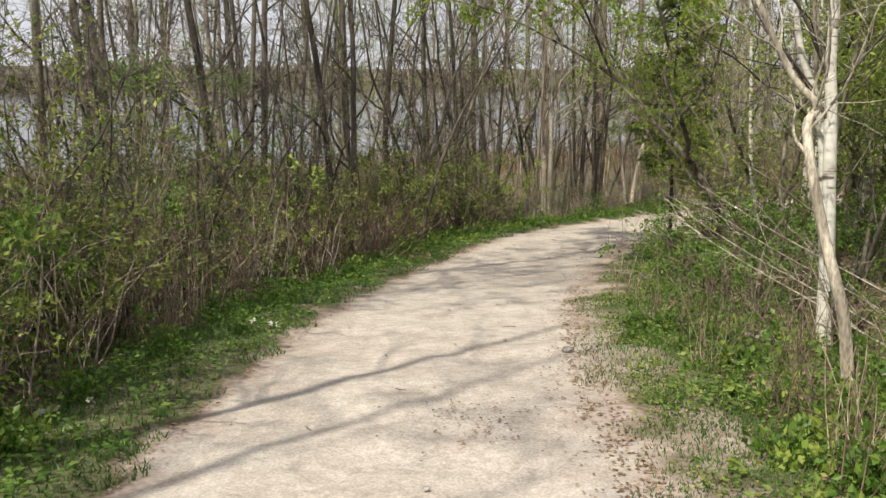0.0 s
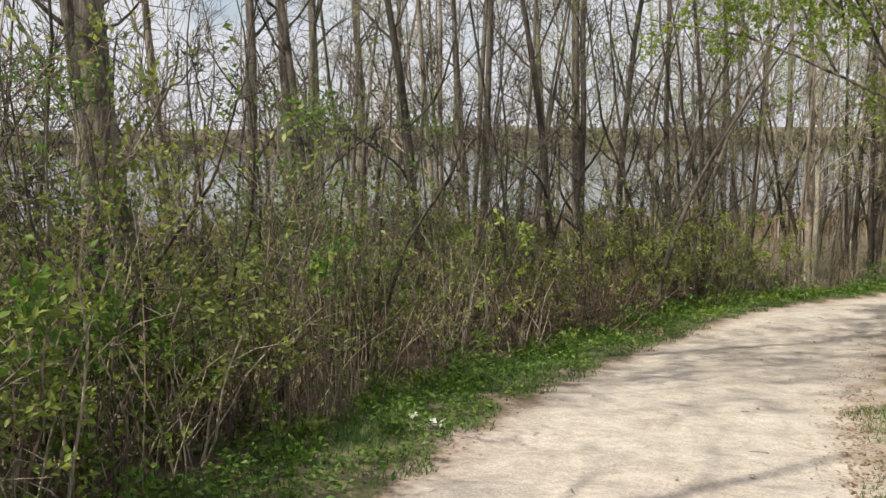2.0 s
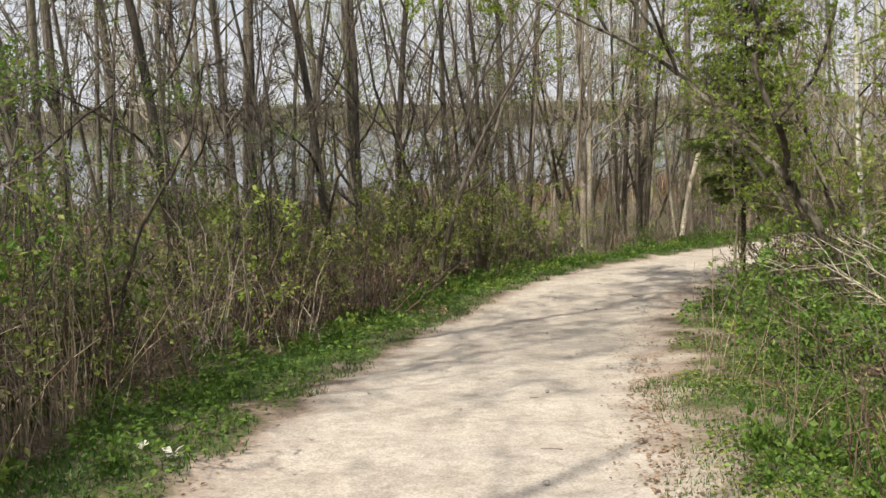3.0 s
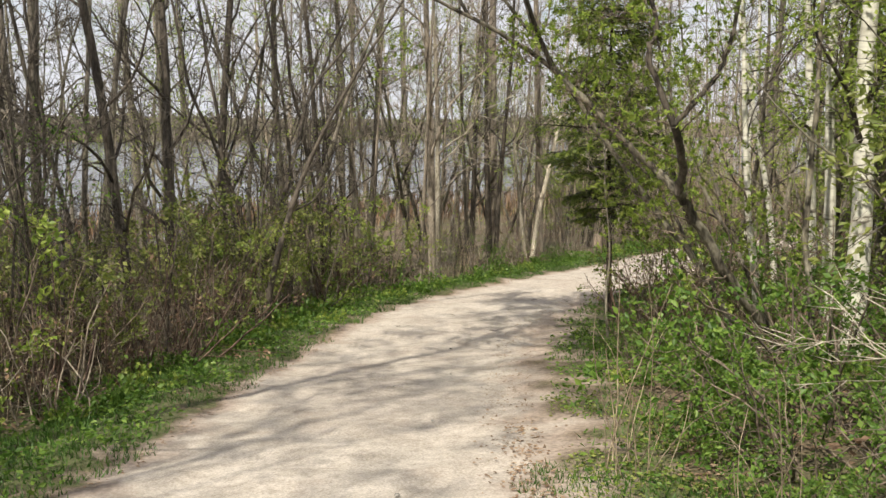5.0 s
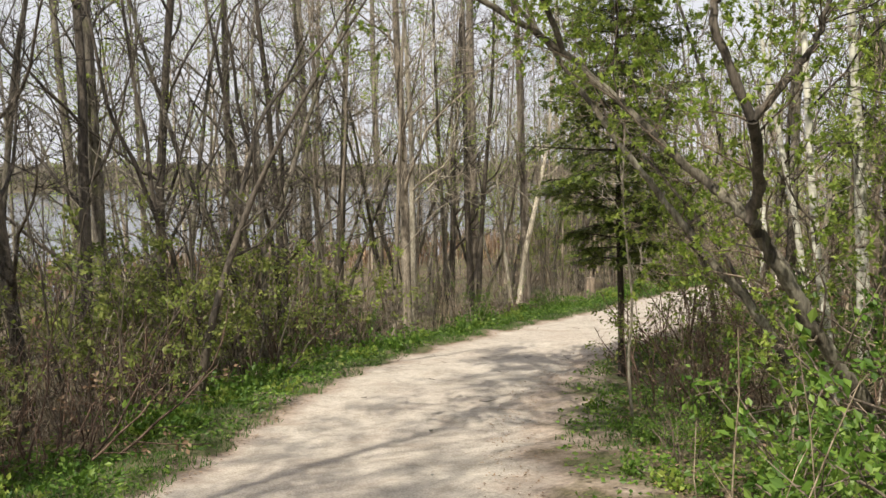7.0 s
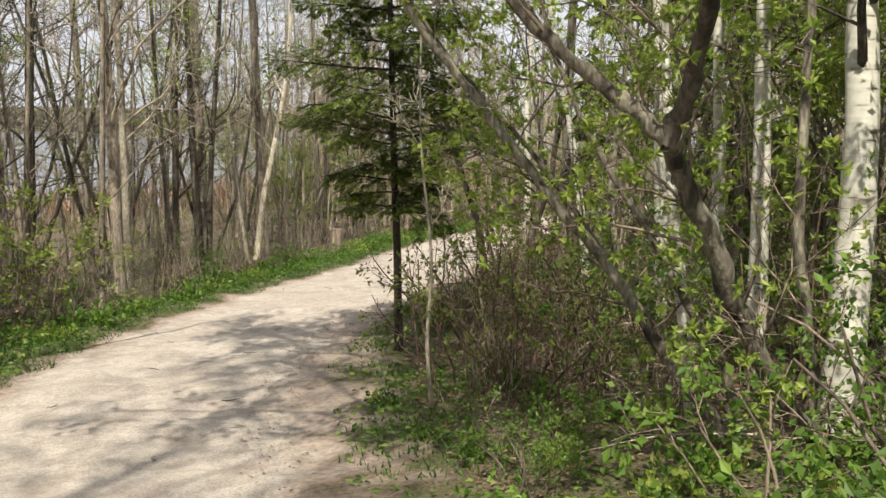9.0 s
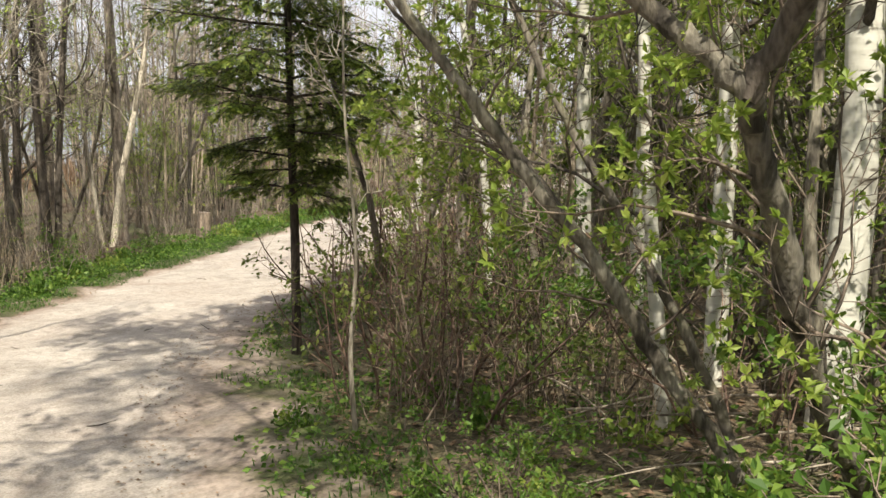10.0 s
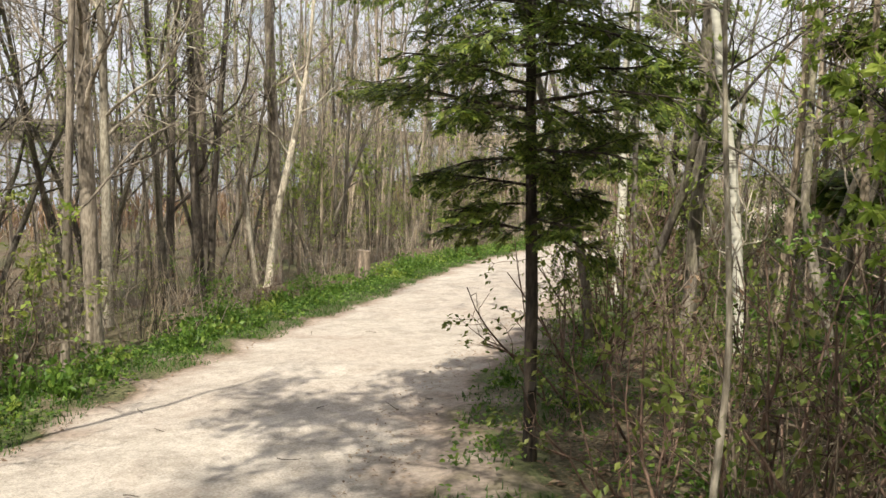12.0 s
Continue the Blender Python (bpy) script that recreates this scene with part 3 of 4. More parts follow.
def beside(s, d):
    """The place d metres right of the path's middle where the middle has y = s."""
    i = int(np.argmin(np.abs(CENTRE[:, 1] - s)))
    p, w = CENTRE[i], CENTRE_WAY[i]
    return p[0] + w[1] * d, p[1] - w[0] * d


# ---- far shore ----
def far_woods():
    rng = np.random.default_rng(5)
    geo = Geo()
    n = 2000
    s, u = rng.uniform(-420, 420, n), 333 + 70 * rng.random(n) ** 1.5
    x, y = 2 + lake_way[0] * s + lake_out[0] * u, 51 + lake_way[1] * s + lake_out[1] * u
    z = heights(x, y)
    for i in range(n):
        h = rng.uniform(7, 10.5) + 2.0 * math.sin(s[i] * 0.021) + 1.2 * math.sin(s[i] * 0.06)
        q = 18
        pos = np.array((x[i], y[i], z[i])) + rng.normal(0, 1, (q, 3)) * (1.8, 1.8, 0) + np.stack([np.zeros(q), np.zeros(q), h * rng.random(q) ** 0.8 * 0.85], 1)
        leaves(geo, pos, np.tile((0, 0, 0.3), (q, 1)), 2.1, rng, 0.8, -0.1)
    tagged(part("far_woods", geo, FAR_WOOD, smooth=False), "hazy brown-green woodland along the far lake shore", "woods", kind="stuff")


far_woods()

def shore_reeds():
    rng = np.random.default_rng(7)
    n = 12000
    s, u = rng.uniform(-60, 55, n), rng.uniform(-7, 0.5, n)
    x, y = 2 + lake_way[0] * s + lake_out[0] * u, 51 + lake_way[1] * s + lake_out[1] * u
    geo = Geo()
    leaves(geo, np.stack([x, y, heights(x, y) - 0.05], 1), np.tile((0, 0, 2.2), (n, 1)), 1.25, rng, 0.05, 0)
    tagged(part("reeds", geo, LEAF_DRY, smooth=False), "dry brown reeds along the lake edge", "reeds", kind="stuff")


shore_reeds()

# ---- bare trees of the lakeside bank ----
GREY, DARK = "tall leafless grey-barked tree on the lakeside bank", "slim leafless dark-barked tree among shrubs"
bank = Scatter([
    bare_tree(11, 13, 0.115, BARK_GREY, GREY, limbs=15, lean=2),
    bare_tree(12, 12, 0.085, BARK_GREY, "slim leafless grey tree with twin trunks", 2, 4, limbs=9),
    bare_tree(13, 10, 0.07, BARK_DARK, DARK, limbs=14, lean=2, bend=0.026),
    bare_tree(14, 9, 0.06, BARK_GREY, "leafless many-stemmed grey tree in brush", 4, 7, limbs=6, bend=0.026),
    bare_tree(15, 14, 0.145, BARK_GREY, "tall stout leafless tree with furrowed grey bark", limbs=15, lean=1),
    bare_tree(16, 7, 0.045, BARK_DARK, "thin crooked leafless tree with dark bark", 3, 13, limbs=6, bend=0.08),
    bare_tree(17, 12, 0.075, BARK_TAN, "slim leafless tree with sunlit tan bark", limbs=13, lean=1, bend=0.02),
    bare_tree(18, 6, 0.03, BARK_DARK, "leafless dark sapling with ascending twigs", 2, 9, limbs=7, bend=0.06),
    bare_tree(19, 11, 0.09, BARK_DARK, "leafless dark tree with crooked spreading limbs", limbs=15, lean=2, bend=0.04, angle=56),
], 21)
grove = Scatter([
    bare_tree(211, 12, 0.085, BARK_GREY, "leafless grey tree standing in crowded woodland", limbs=15, lean=1, joined=True),
    bare_tree(212, 10, 0.06, BARK_DARK, "slim dark leafless tree in crowded woodland", 2, 6, limbs=9, bend=0.02, fine=(6, 5), joined=True),
    bare_tree(213, 9, 0.045, BARK_TAN, "thin tan leafless tree in crowded woodland", 2, 6, limbs=9, bend=0.02, fine=(6, 5), joined=True),
    bare_tree(214, 11, 0.07, BARK_LIGHT, "leafless tree with ascending limbs in woodland", limbs=15, lean=2, bend=0.02, angle=34, joined=True),
], 26)
tall = Scatter([
    shrub(22, 3.4, 7, TWIG_BROWN, LEAF_OLIVE, 1300, 0.045, "tall twiggy shrub with a haze of olive leaves", 16, "tall_shrub", 0.3, (7, 3)),
    shrub(23, 2.8, 8, TWIG_BROWN, LEAF_OLIVE, 1300, 0.042, "tall twiggy shrub just coming into leaf", 18, "tall_shrub", 0.3, (7, 3)),
    shrub(24, 3.0, 8, BARK_DARK, LEAF_SHRUB, 60, 0.05, "tall bare dark shrub among the trees", 18, "tall_shrub", 0.3, (7, 3)),
], 25)
rng = np.random.default_rng(31)
for x, y, k, s in ((-7.6, 19.3, 4, 1.0), (-7.2, 20.8, 0, 1.1), (-6.75, 14.6, 0, 0.95), (-9.2, 29.3, 4, 1.0), (-5.0, 22.0, 1, 1.1), (-2.4, 21.8, 4, 0.95), (-1.35, 21.5, 8, 1.15),
                   (1.05, 30.2, 4, 0.95), (-3.95, 27.1, 0, 1.1), (-6.5, 11.0, 0, 1.05), (-4.6, 12.0, 8, 0.85), (-5.5, 14.0, 1, 1.0), (-2.0, 16.2, 2, 1.0), (-2.8, 17.4, 3, 0.9),
                   (-1.9, 18.4, 2, 1.1), (-0.6, 18.6, 5, 1.1), (-3.4, 13.4, 2, 1.0), (-5.3, 9.0, 0, 0.8), (-7.2, 9.6, 8, 1.0), (0.4, 21.4, 5, 1.2), (-4.0, 18.8, 1, 1.0),
                   (-6.0, 17.4, 3, 1.0), (-0.4, 24.6, 0, 0.9), (1.4, 25.4, 1, 0.9), (-2.9, 15.2, 7, 1.1), (-3.9, 16.0, 6, 0.9)):
    bank.put(x, y, (s, s), k)
placed = 0
while placed < 38:
    s, d = rng.uniform(5, 52), -rng.uniform(4.5, 31)
    x, y = beside(s, d)
    if shore(np.float64(x), np.float64(y)) > -0.6 or np.hypot(x, y) < 9:
        continue
    bank.put(x, y, (0.75, 1.2))
    placed += 1
placed = 0
while placed < 46:
    x, y = beside(rng.uniform(6, 50), -rng.uniform(5.0, 26))
    if shore(np.float64(x), np.float64(y)) > -0.6 or np.hypot(x, y) < 10:
        continue
    grove.put(x, y, (0.75, 1.15))
    placed += 1
placed = 0
while placed < 26:
    x, y = beside(rng.uniform(4, 46), -rng.uniform(4.5, 24))
    if shore(np.float64(x), np.float64(y)) > -0.6 or np.hypot(x, y) < 7:
        continue
    tall.put(x, y, (0.7, 1.15))
    placed += 1
for q in range(26):
    s = -52 + q * 4.0 + rng.normal(0, 0.6)
    p = np.array((2, 50)) + lake_way * s - lake_out * rng.uniform(0.5, 4)
    (grove if q % 3 else tall).put(p[0], p[1], (0.7, 1.0), None if q % 3 else int(q % 2))
# shrubs over the front of the thicket
for x, y, k in ((-3.4, 5.4, 1), (-3.9, 6.2, 1), (-3.5, 6.9, 0), (-4.4, 7.0, 1), (-3.2, 4.6, 0), (-4.6, 5.6, 1), (-3.0, 7.4, 1)):
    tall.put(x, y, (0.7, 0.95), k)
for x, y, k in ((-3.3, 9.6, 0), (-3.6, 12.6, 0), (-2.9, 14.9, 2), (-2.2, 17.2, 0), (-4.3, 7.6, 1), (-4.9, 6.3, 0), (-3.9, 5.2, 0), (-4.4, 10.6, 0), (-2.6, 11.4, 1), (-1.0, 18.2, 1)):
    tall.put(x, y, (0.45, 0.62), k)
for x, y, s in ((-3.2, 5.2, 0.5), (-3.5, 6.5, 0.45), (-3.0, 4.4, 0.42), (-3.3, 7.5, 0.45), (-2.9, 9.9, 0.5), (-2.6, 11.9, 0.5), (-2.2, 13.8, 0.5)):
    bank.put(x, y, (s, s), 5)

for s in np.arange(6.5, 21, 1.6):
    tall.put(*beside(s, -rng.uniform(2.7, 4.2)), (0.4, 0.65), 2)
for s in np.arange(6.0, 20, 2.1):
    bank.put(*beside(s, -rng.uniform(2.9, 4.4)), (0.6, 1.0), 7)

# the marked trees where the path bends
def two_stem_dark():
    root = bare_tree(41, 9, 0.085, BARK_DARK, "dark twin-trunked leafless tree with peeling reddish bark", 2, 2.5, limbs=8, first=0.25, name="bare_tree")
    root.location = (4.7, 26.5, ground_z(4.7, 26.5))
    return root


two_stem_dark()
for seed, h, r, mat, label, x, y, lean in (
        (42, 14, 0.165, BARK_TAN, "straight sunlit leafless tree with smooth tan bark", 5.15, 29.0, 0),
        (43, 12, 0.115, BARK_LIGHT, "straight leafless tree with grey-brown bark beside the path", 2.56, 21.9, 1),
        (44, 11, 0.08, BARK_PALE, "slim pale-barked leafless tree beside the path", 2.95, 24.2, 1),
        (45, 12, 0.12, BARK_LIGHT, "leafless grey tree behind a leaning white trunk", 6.2, 27.6, 2),
        (46, 9, 0.05, BARK_LIGHT, "thin grey leafless tree at the grassy verge", 2.2, 21.0, 2),
        (49, 10, 0.06, BARK_GREY, "slender leafless tree standing near the bend", 3.9, 25.3, 2)):
    t = bare_tree(seed, h, r, mat, label, limbs=12, lean=lean, first=0.2)
    t.location = (x, y, ground_z(x, y))
b = birch(47, 9, 0.075, [(0, 0, -0.15), (0.2, 0.05, 1.2), (0.55, 0.1, 2.7), (0.85, 0.2, 4.3), (1.1, 0.3, 8)], "leaning slim tree with whitish bark beside the path", mat=BARK_PALE)
b.location = (5.8, 26.8, ground_z(5.8, 26.8))
b = birch(48, 7, 0.05, [(0, 0, -0.15), (-0.15, 0.05, 1.2), (-0.3, 0.1, 2.7), (-0.3, 0.2, 4.3), (-0.2, 0.3, 7)], "thin pale stem leaning back at the path", mat=BARK_PALE)
b.location = (5.7, 27.0, ground_z(5.7, 27.0))
b = birch(50, 7, 0.055, [(0, 0, -0.15), (0.15, 0, 0.7), (0.42, 0.05, 1.6), (0.75, 0.1, 2.4), (1.25, 0.1, 3.3), (2.1, 0.2, 4.6)], "dark leafless tree leaning out of the thicket", mat=BARK_DARK)
b.location = (-0.45, 17.0, ground_z(-0.45, 17.0))

# ---- thicket on the lakeside ----
THICKET = "dense twiggy shrub with sparse new green leaves"
thicket = Scatter([
    shrub(51, 1.7, 9, TWIG_BROWN, LEAF_SPRING, 1300, 0.05, THICKET, 26, bases=0.3),
    shrub(52, 1.5, 10, TWIG_RED, LEAF_SHRUB, 380, 0.04, "russet twiggy shrub with few leaves", 26, bases=0.3),
    shrub(53, 1.9, 9, TWIG_BROWN, LEAF_OLIVE, 1500, 0.05, "leafy green shrub in a roadside thicket", 24, bases=0.3),
    shrub(54, 1.4, 11, TWIG_RED, LEAF_DRY, 90, 0.045, "bare russet shrub with dry leaf scraps", 28, bases=0.3),
    shrub(55, 2.2, 7, TWIG_BROWN, LEAF_OLIVE, 1100, 0.042, "tall open shrub with olive-green young leaves", 20, bases=0.3),
    shrub(56, 1.2, 10, TWIG_BROWN, LEAF_LUSH, 1400, 0.052, "low bushy shrub with fresh green leaves", 32, bases=0.3),
    shrub(57, 1.6, 10, BARK_DARK, LEAF_SHRUB, 1000, 0.04, "dark twiggy shrub with small olive leaves", 26, bases=0.3),
    shrub(58, 1.5, 9, BARK_TAN, LEAF_DRY, 60, 0.045, "dry tan brush with bare thin stems", 18, bases=0.35),
    shrub(59, 1.7, 8, BARK_TAN, LEAF_SPRING, 260, 0.04, "tan-stemmed shrub with pale new leaves", 18, bases=0.35),
], 61)
rng = np.random.default_rng(62)
for s in np.arange(1.5, 19, 0.33):
    x, y = beside(s, -rng.uniform(2.75, 3.4) if 6.2 < s < 10.5 else -rng.uniform(2.4, 3.2))
    thicket.put(x, y, (0.65, 1.05), int(rng.choice([0, 0, 1, 2, 4, 5, 5, 8, 8, 8] if s < 7 else [0, 1, 1, 2, 3, 3, 4, 6, 7, 8])))
for s in np.arange(19, 36, 0.55):
    x, y = beside(s, -rng.uniform(2.6, 3.6))
    thicket.put(x, y, (0.4, 0.75), int(rng.choice([0, 5, 7, 7, 8, 8])))
for _ in range(54):
    x, y = beside(rng.uniform(2, 19), -rng.uniform(3.1, 6.0))
    thicket.put(x, y, (0.8, 1.15), int(rng.choice([0, 1, 2, 2, 3, 4, 5, 6])))
for _ in range(40):
    x, y = beside(rng.uniform(19, 38), -rng.uniform(3.4, 9.0))
    thicket.put(x, y, (0.6, 1.0), int(rng.choice([3, 7, 7, 8, 8])))
for _ in range(15):
    x, y = beside(rng.uniform(20, 36), -rng.uniform(3.0, 11.0))
    grove.put(x, y, (0.7, 1.0), 2)
for s in np.arange(14.5, 24, 0.45):
    x, y = beside(s, -rng.uniform(2.2, 3.3))
    thicket.put(x, y, (0.25, 0.5), int(rng.choice([3, 7, 8, 5])))
for _ in range(22):
    x, y = beside(rng.uniform(5, 42), -rng.uniform(6, 16))
    if shore(np.float64(x), np.float64(y)) < -2:
        thicket.put(x, y, (0.8, 1.2))

for x, y, k in ((-2.75, 4.2, 0), (-2.65, 4.9, 8), (-2.85, 5.6, 0), (-2.9, 3.6, 0), (-2.75, 6.3, 8), (-3.1, 4.6, 0)):
    thicket.put(x, y, (0.7, 0.9), k)

stalks = Scatter([
    canes(71, 1.35, 22, "clump of upright dry tan canes"),
    canes(72, 1.0, 18, "clump of dry brown stalks in brush", 0.4, TWIG_RED),
    canes(73, 1.6, 16, "tall thin dry canes beside the path"),
], 74)
for x, y, k in ((-2.6, 8.15, 0), (-2.45, 8.6, 2), (-2.65, 7.7, 0), (-2.6, 8.4, 0), (-2.9, 6.0, 2), (-2.35, 9.3, 1), (-2.0, 12.3, 0), (-1.1, 15.6, 1), (-1.6, 13.9, 1)):
    stalks.put(x, y, (0.9, 1.1), k)
for _ in range(15):
    x, y = beside(rng.uniform(3, 22), -rng.uniform(2.3, 4.5))
    stalks.put(x, y, (0.6, 1.05))

# ---- the leaning tree over the path ----
def leaning_tree():
    rng = np.random.default_rng(81)
    root = tagged(root_at("leaning_tree", 4.6, 12.4, ground_z(4.6, 12.4)), "forked tree leaning over the path with spring-green leaves", "tree")
    o = np.array((4.6, 12.4, ground_z(4.6, 12.4)))
    twigs, crown, tips = Geo(), Geo(), []
    fork, high = (3.3, 11.87, 0.49), (3.05, 11.41, 1.05)
    stems = (
        ("trunk", [(4.72, 12.15, -1.5), (4.6, 12.08, -1.08), (4.25, 12.05, -0.73), (3.81, 11.97, -0.22), (3.56, 11.92, 0.14), (3.4, 11.9, 0.37), fork], 0.052, 0.037, BARK_MOTTLED, 10),
        ("limb", [fork, (3.22, 11.96, 0.61), (3.1, 12.12, 0.76), (2.83, 12.3, 1.06), (2.39, 12.6, 1.57), (1.69, 12.75, 2.0), (0.7, 13.1, 2.5), (-0.4, 13.5, 2.8)], 0.036, 0.009, BARK_MOTTLED, 20),
        ("limb", [fork, (3.27, 11.72, 0.72), high], 0.035, 0.029, BARK_DARK, 6),
        ("limb", [high, (2.85, 11.47, 1.57), (2.91, 11.5, 1.87), (2.6, 11.7, 3.0), (2.3, 11.8, 4.2)], 0.026, 0.009, BARK_DARK, 20),
        ("limb", [high, (3.28, 11.4, 1.3), (3.42, 11.4, 1.52), (3.5, 11.42, 1.78), (3.8, 11.6, 3.0), (4.0, 11.8, 4.4)], 0.023, 0.009, BARK_DARK, 20),
        ("trunk", [(4.55, 12.45, -1.5), (4.42, 12.6, -1.08), (4.2, 12.8, -0.7), (4.0, 13.0, -0.27), (3.75, 13.15, 0.08), (3.5, 13.35, 0.48), (3.17, 13.6, 1.0),
                   (2.6, 13.9, 1.9), (1.9, 14.1, 2.8), (1.1, 14.3, 3.6)], 0.044, 0.011, BARK_MOTTLED, 22),
        ("limb", [(4.0, 13.0, -0.27), (3.9, 13.5, 0.25), (3.6, 14.1, 0.9), (3.2, 14.6, 1.7)], 0.02, 0.006, BARK_DARK, 9),
        ("trunk", [(4.85, 12.45, -1.5), (4.95, 12.5, -0.8), (4.9, 12.6, 0.1), (5.0, 12.7, 1.4), (5.05, 12.9, 3.2), (4.8, 13.2, 5.0)], 0.04, 0.012, BARK_MOTTLED, 9),
        ("trunk", [(4.9, 12.75, -1.5), (4.8, 13.0, -0.9), (4.55, 13.4, -0.1), (4.2, 13.8, 0.8), (4.0, 14.2, 2.0), (3.6, 14.5, 3.4)], 0.034, 0.008, BARK_GREY, 6),
        ("limb", [(2.39, 12.6, 1.57), (2.0, 12.3, 2.3), (1.5, 11.9, 3.1), (1.0, 11.6, 3.9)], 0.022, 0.006, BARK_GREY, 12),
        ("limb", [(1.9, 14.1, 2.8), (1.7, 13.6, 3.5), (1.6, 13.0, 4.3)], 0.018, 0.006, BARK_DARK, 10),
        ("limb", [(2.6, 13.9, 1.9), (2.5, 14.6, 2.7), (2.3, 15.4, 3.3)], 0.018, 0.006, BARK_DARK, 10),
        ("limb", [(3.8, 11.6, 3.0), (3.2, 12.2, 3.8), (2.4, 12.9, 4.6), (1.8, 13.6, 5.2)], 0.016, 0.006, BARK_DARK, 18),
        ("limb", [(5.05, 12.9, 3.2), (4.3, 12.6, 3.9), (3.5, 12.6, 4.7), (2.9, 12.9, 5.4)], 0.018, 0.006, BARK_GREY, 18),
        ("limb", [(1.9, 14.1, 2.8), (1.4, 14.4, 3.5), (0.9, 14.9, 4.1), (0.5, 15.5, 4.7)], 0.016, 0.006, BARK_GREY, 22),
        ("limb", [(1.69, 12.75, 2.0), (1.3, 13.3, 2.9), (0.9, 13.9, 3.8), (0.6, 14.6, 4.6)], 0.018, 0.006, BARK_GREY, 22),
        ("limb", [(2.5, 14.6, 2.7), (2.2, 15.0, 3.5), (1.9, 15.3, 4.3)], 0.014, 0.006, BARK_DARK, 14),
        ("limb", [(3.6, 14.5, 3.4), (3.2, 14.2, 4.0), (2.6, 14.1, 4.8)], 0.014, 0.006, BARK_GREY, 14),
    )
    for name, pts, r0, r1, mat, sprouts in stems:
        line = curve_pts(np.array(pts) - o, 6)
        line[1:-1] += rng.normal(0, 0.006, (len(line) - 2, 3))
        rr = np.linspace(r0, r1, len(line)) * rng.uniform(0.92, 1.1, len(line))
        if name == "trunk":
            rr[0] *= 1.35
        g = Geo()
        tube(g, line, rr, 11, 0.06, rng)
        part(name, g, mat, root)
        ramify(rng, twigs, line, rr, (sprouts, 5, 5), (0.95, 0.45, 0.22), 52, tips, 0.25, 0.02, 0.16, 0.27, 0.0024)
    part("brushwood", twigs, TWIG_BROWN, root)["kind"] = "stuff"
    ends = np.array([t[-1] for t in tips])
    ways = np.array([unit(t[-1] - t[0]) for t in tips])
    world_z, world_x = ends[:, 2] + o[2], ends[:, 0] + o[0]
    keep = (ends[:, 2] > 0.2) & ((world_x > 2.5) | (world_z > 1.3))
    low, high = keep & (world_z < 2.2), keep & (world_z >= 2.2)
    rosettes(crown, ends[low], ways[low], 0.036, rng, 10)
    rosettes(crown, ends[high], ways[high], 0.046, rng, 13)
    part("foliage", crown, LEAF_SPRING, root, smooth=False)


leaning_tree()

cedar = conifer(91, 6.2, 0.043, "young dark-green cedar with a slim straight trunk", reach=1.38, first=1.3, sprays=14, levels=88, spray=0.036)
cedar.location = (4.42, 16.76, ground_z(4.42, 16.76))
shade = Scatter([conifer(92, 8, 0.09, "dark-green conifer in the shade of the wood", "conifer", 1.9, 0.4, 5, levels=24, spray=0.17)], 93)
for x, y in ((11.5, 19.0), (10.6, 11.0), (14.5, 15.0), (17.5, 30)):
    shade.put(x, y, (0.8, 1.25))

# ---- birches ----
for seed, h, r, x, y, pts, label in (
        (101, 12, 0.125, 5.52, 12.75, [(0, 0, -0.2), (0.05, 0, 1.5), (0.02, 0.05, 3), (0.1, 0, 6), (0.2, 0.2, 11)], "large white birch with peeling pale bark"),
        (102, 10, 0.075, 5.9, 13.75, [(0, 0, -0.2), (-0.05, 0, 1.6), (-0.12, 0, 3), (0, 0.1, 6), (0.2, 0.2, 9)], "slim white birch behind leafy branches"),
        (103, 11, 0.085, 7.2, 16.2, [(0, 0, -0.2), (-0.1, 0, 1.6), (-0.2, 0, 3), (-0.4, 0.1, 6), (-0.5, 0.2, 10)], "slim white birch leaning a little in the wood"),
        (104, 11, 0.085, 7.7, 16.0, [(0, 0, -0.2), (0, 0, 1.6), (-0.1, 0, 3), (-0.2, 0.1, 6), (-0.2, 0.2, 10)], "slim white birch among green undergrowth"),
        (105, 9, 0.06, 7.9, 18.4, [(0, 0, -0.2), (-0.2, 0, 1.4), (-0.55, 0, 3.0), (-0.9, 0.1, 5), (-1.2, 0.2, 8)], "thin leaning birch with weathered bark"),
        (106, 8, 0.05, 4.95, 13.35, [(0, 0, -0.2), (-0.12, 0.05, 0.8), (-0.22, 0.1, 1.7), (-0.3, 0.2, 3.5), (-0.5, 0.2, 6.5)], "thin spotted birch stem in the brush"),
        (107, 10, 0.065, 2.98, 6.55, [(0, 0, -0.2), (-0.05, 0, 0.9), (-0.1, 0, 1.8), (-0.14, 0, 2.6), (-0.1, 0, 5), (0, 0.3, 9)], "white birch beside the gravel path"),
        (108, 9, 0.042, 3.08, 6.75, [(0, 0, -0.2), (-0.1, 0, 1.0), (-0.2, 0, 1.85), (-0.42, 0, 2.5), (-0.6, 0, 4), (-0.8, 0.3, 8)], "slender white birch stem leaning outward"),
        (109, 10, 0.06, 5.6, 10.6, [(0, 0, -0.2), (0.05, 0, 1.4), (0.1, 0, 2.6), (0.3, 0, 5), (0.3, 0.3, 9)], "pale birch standing in dense brush"),
        (110, 10, 0.07, 8.9, 21.5, [(0, 0, -0.2), (0.05, 0, 1.4), (0.0, 0, 2.6), (0.1, 0, 5), (0.2, 0.3, 9)], "white birch in the wood past the cedar")):
    b = birch(seed, h, r, pts, label)
    b.location = (x, y, ground_z(x, y))
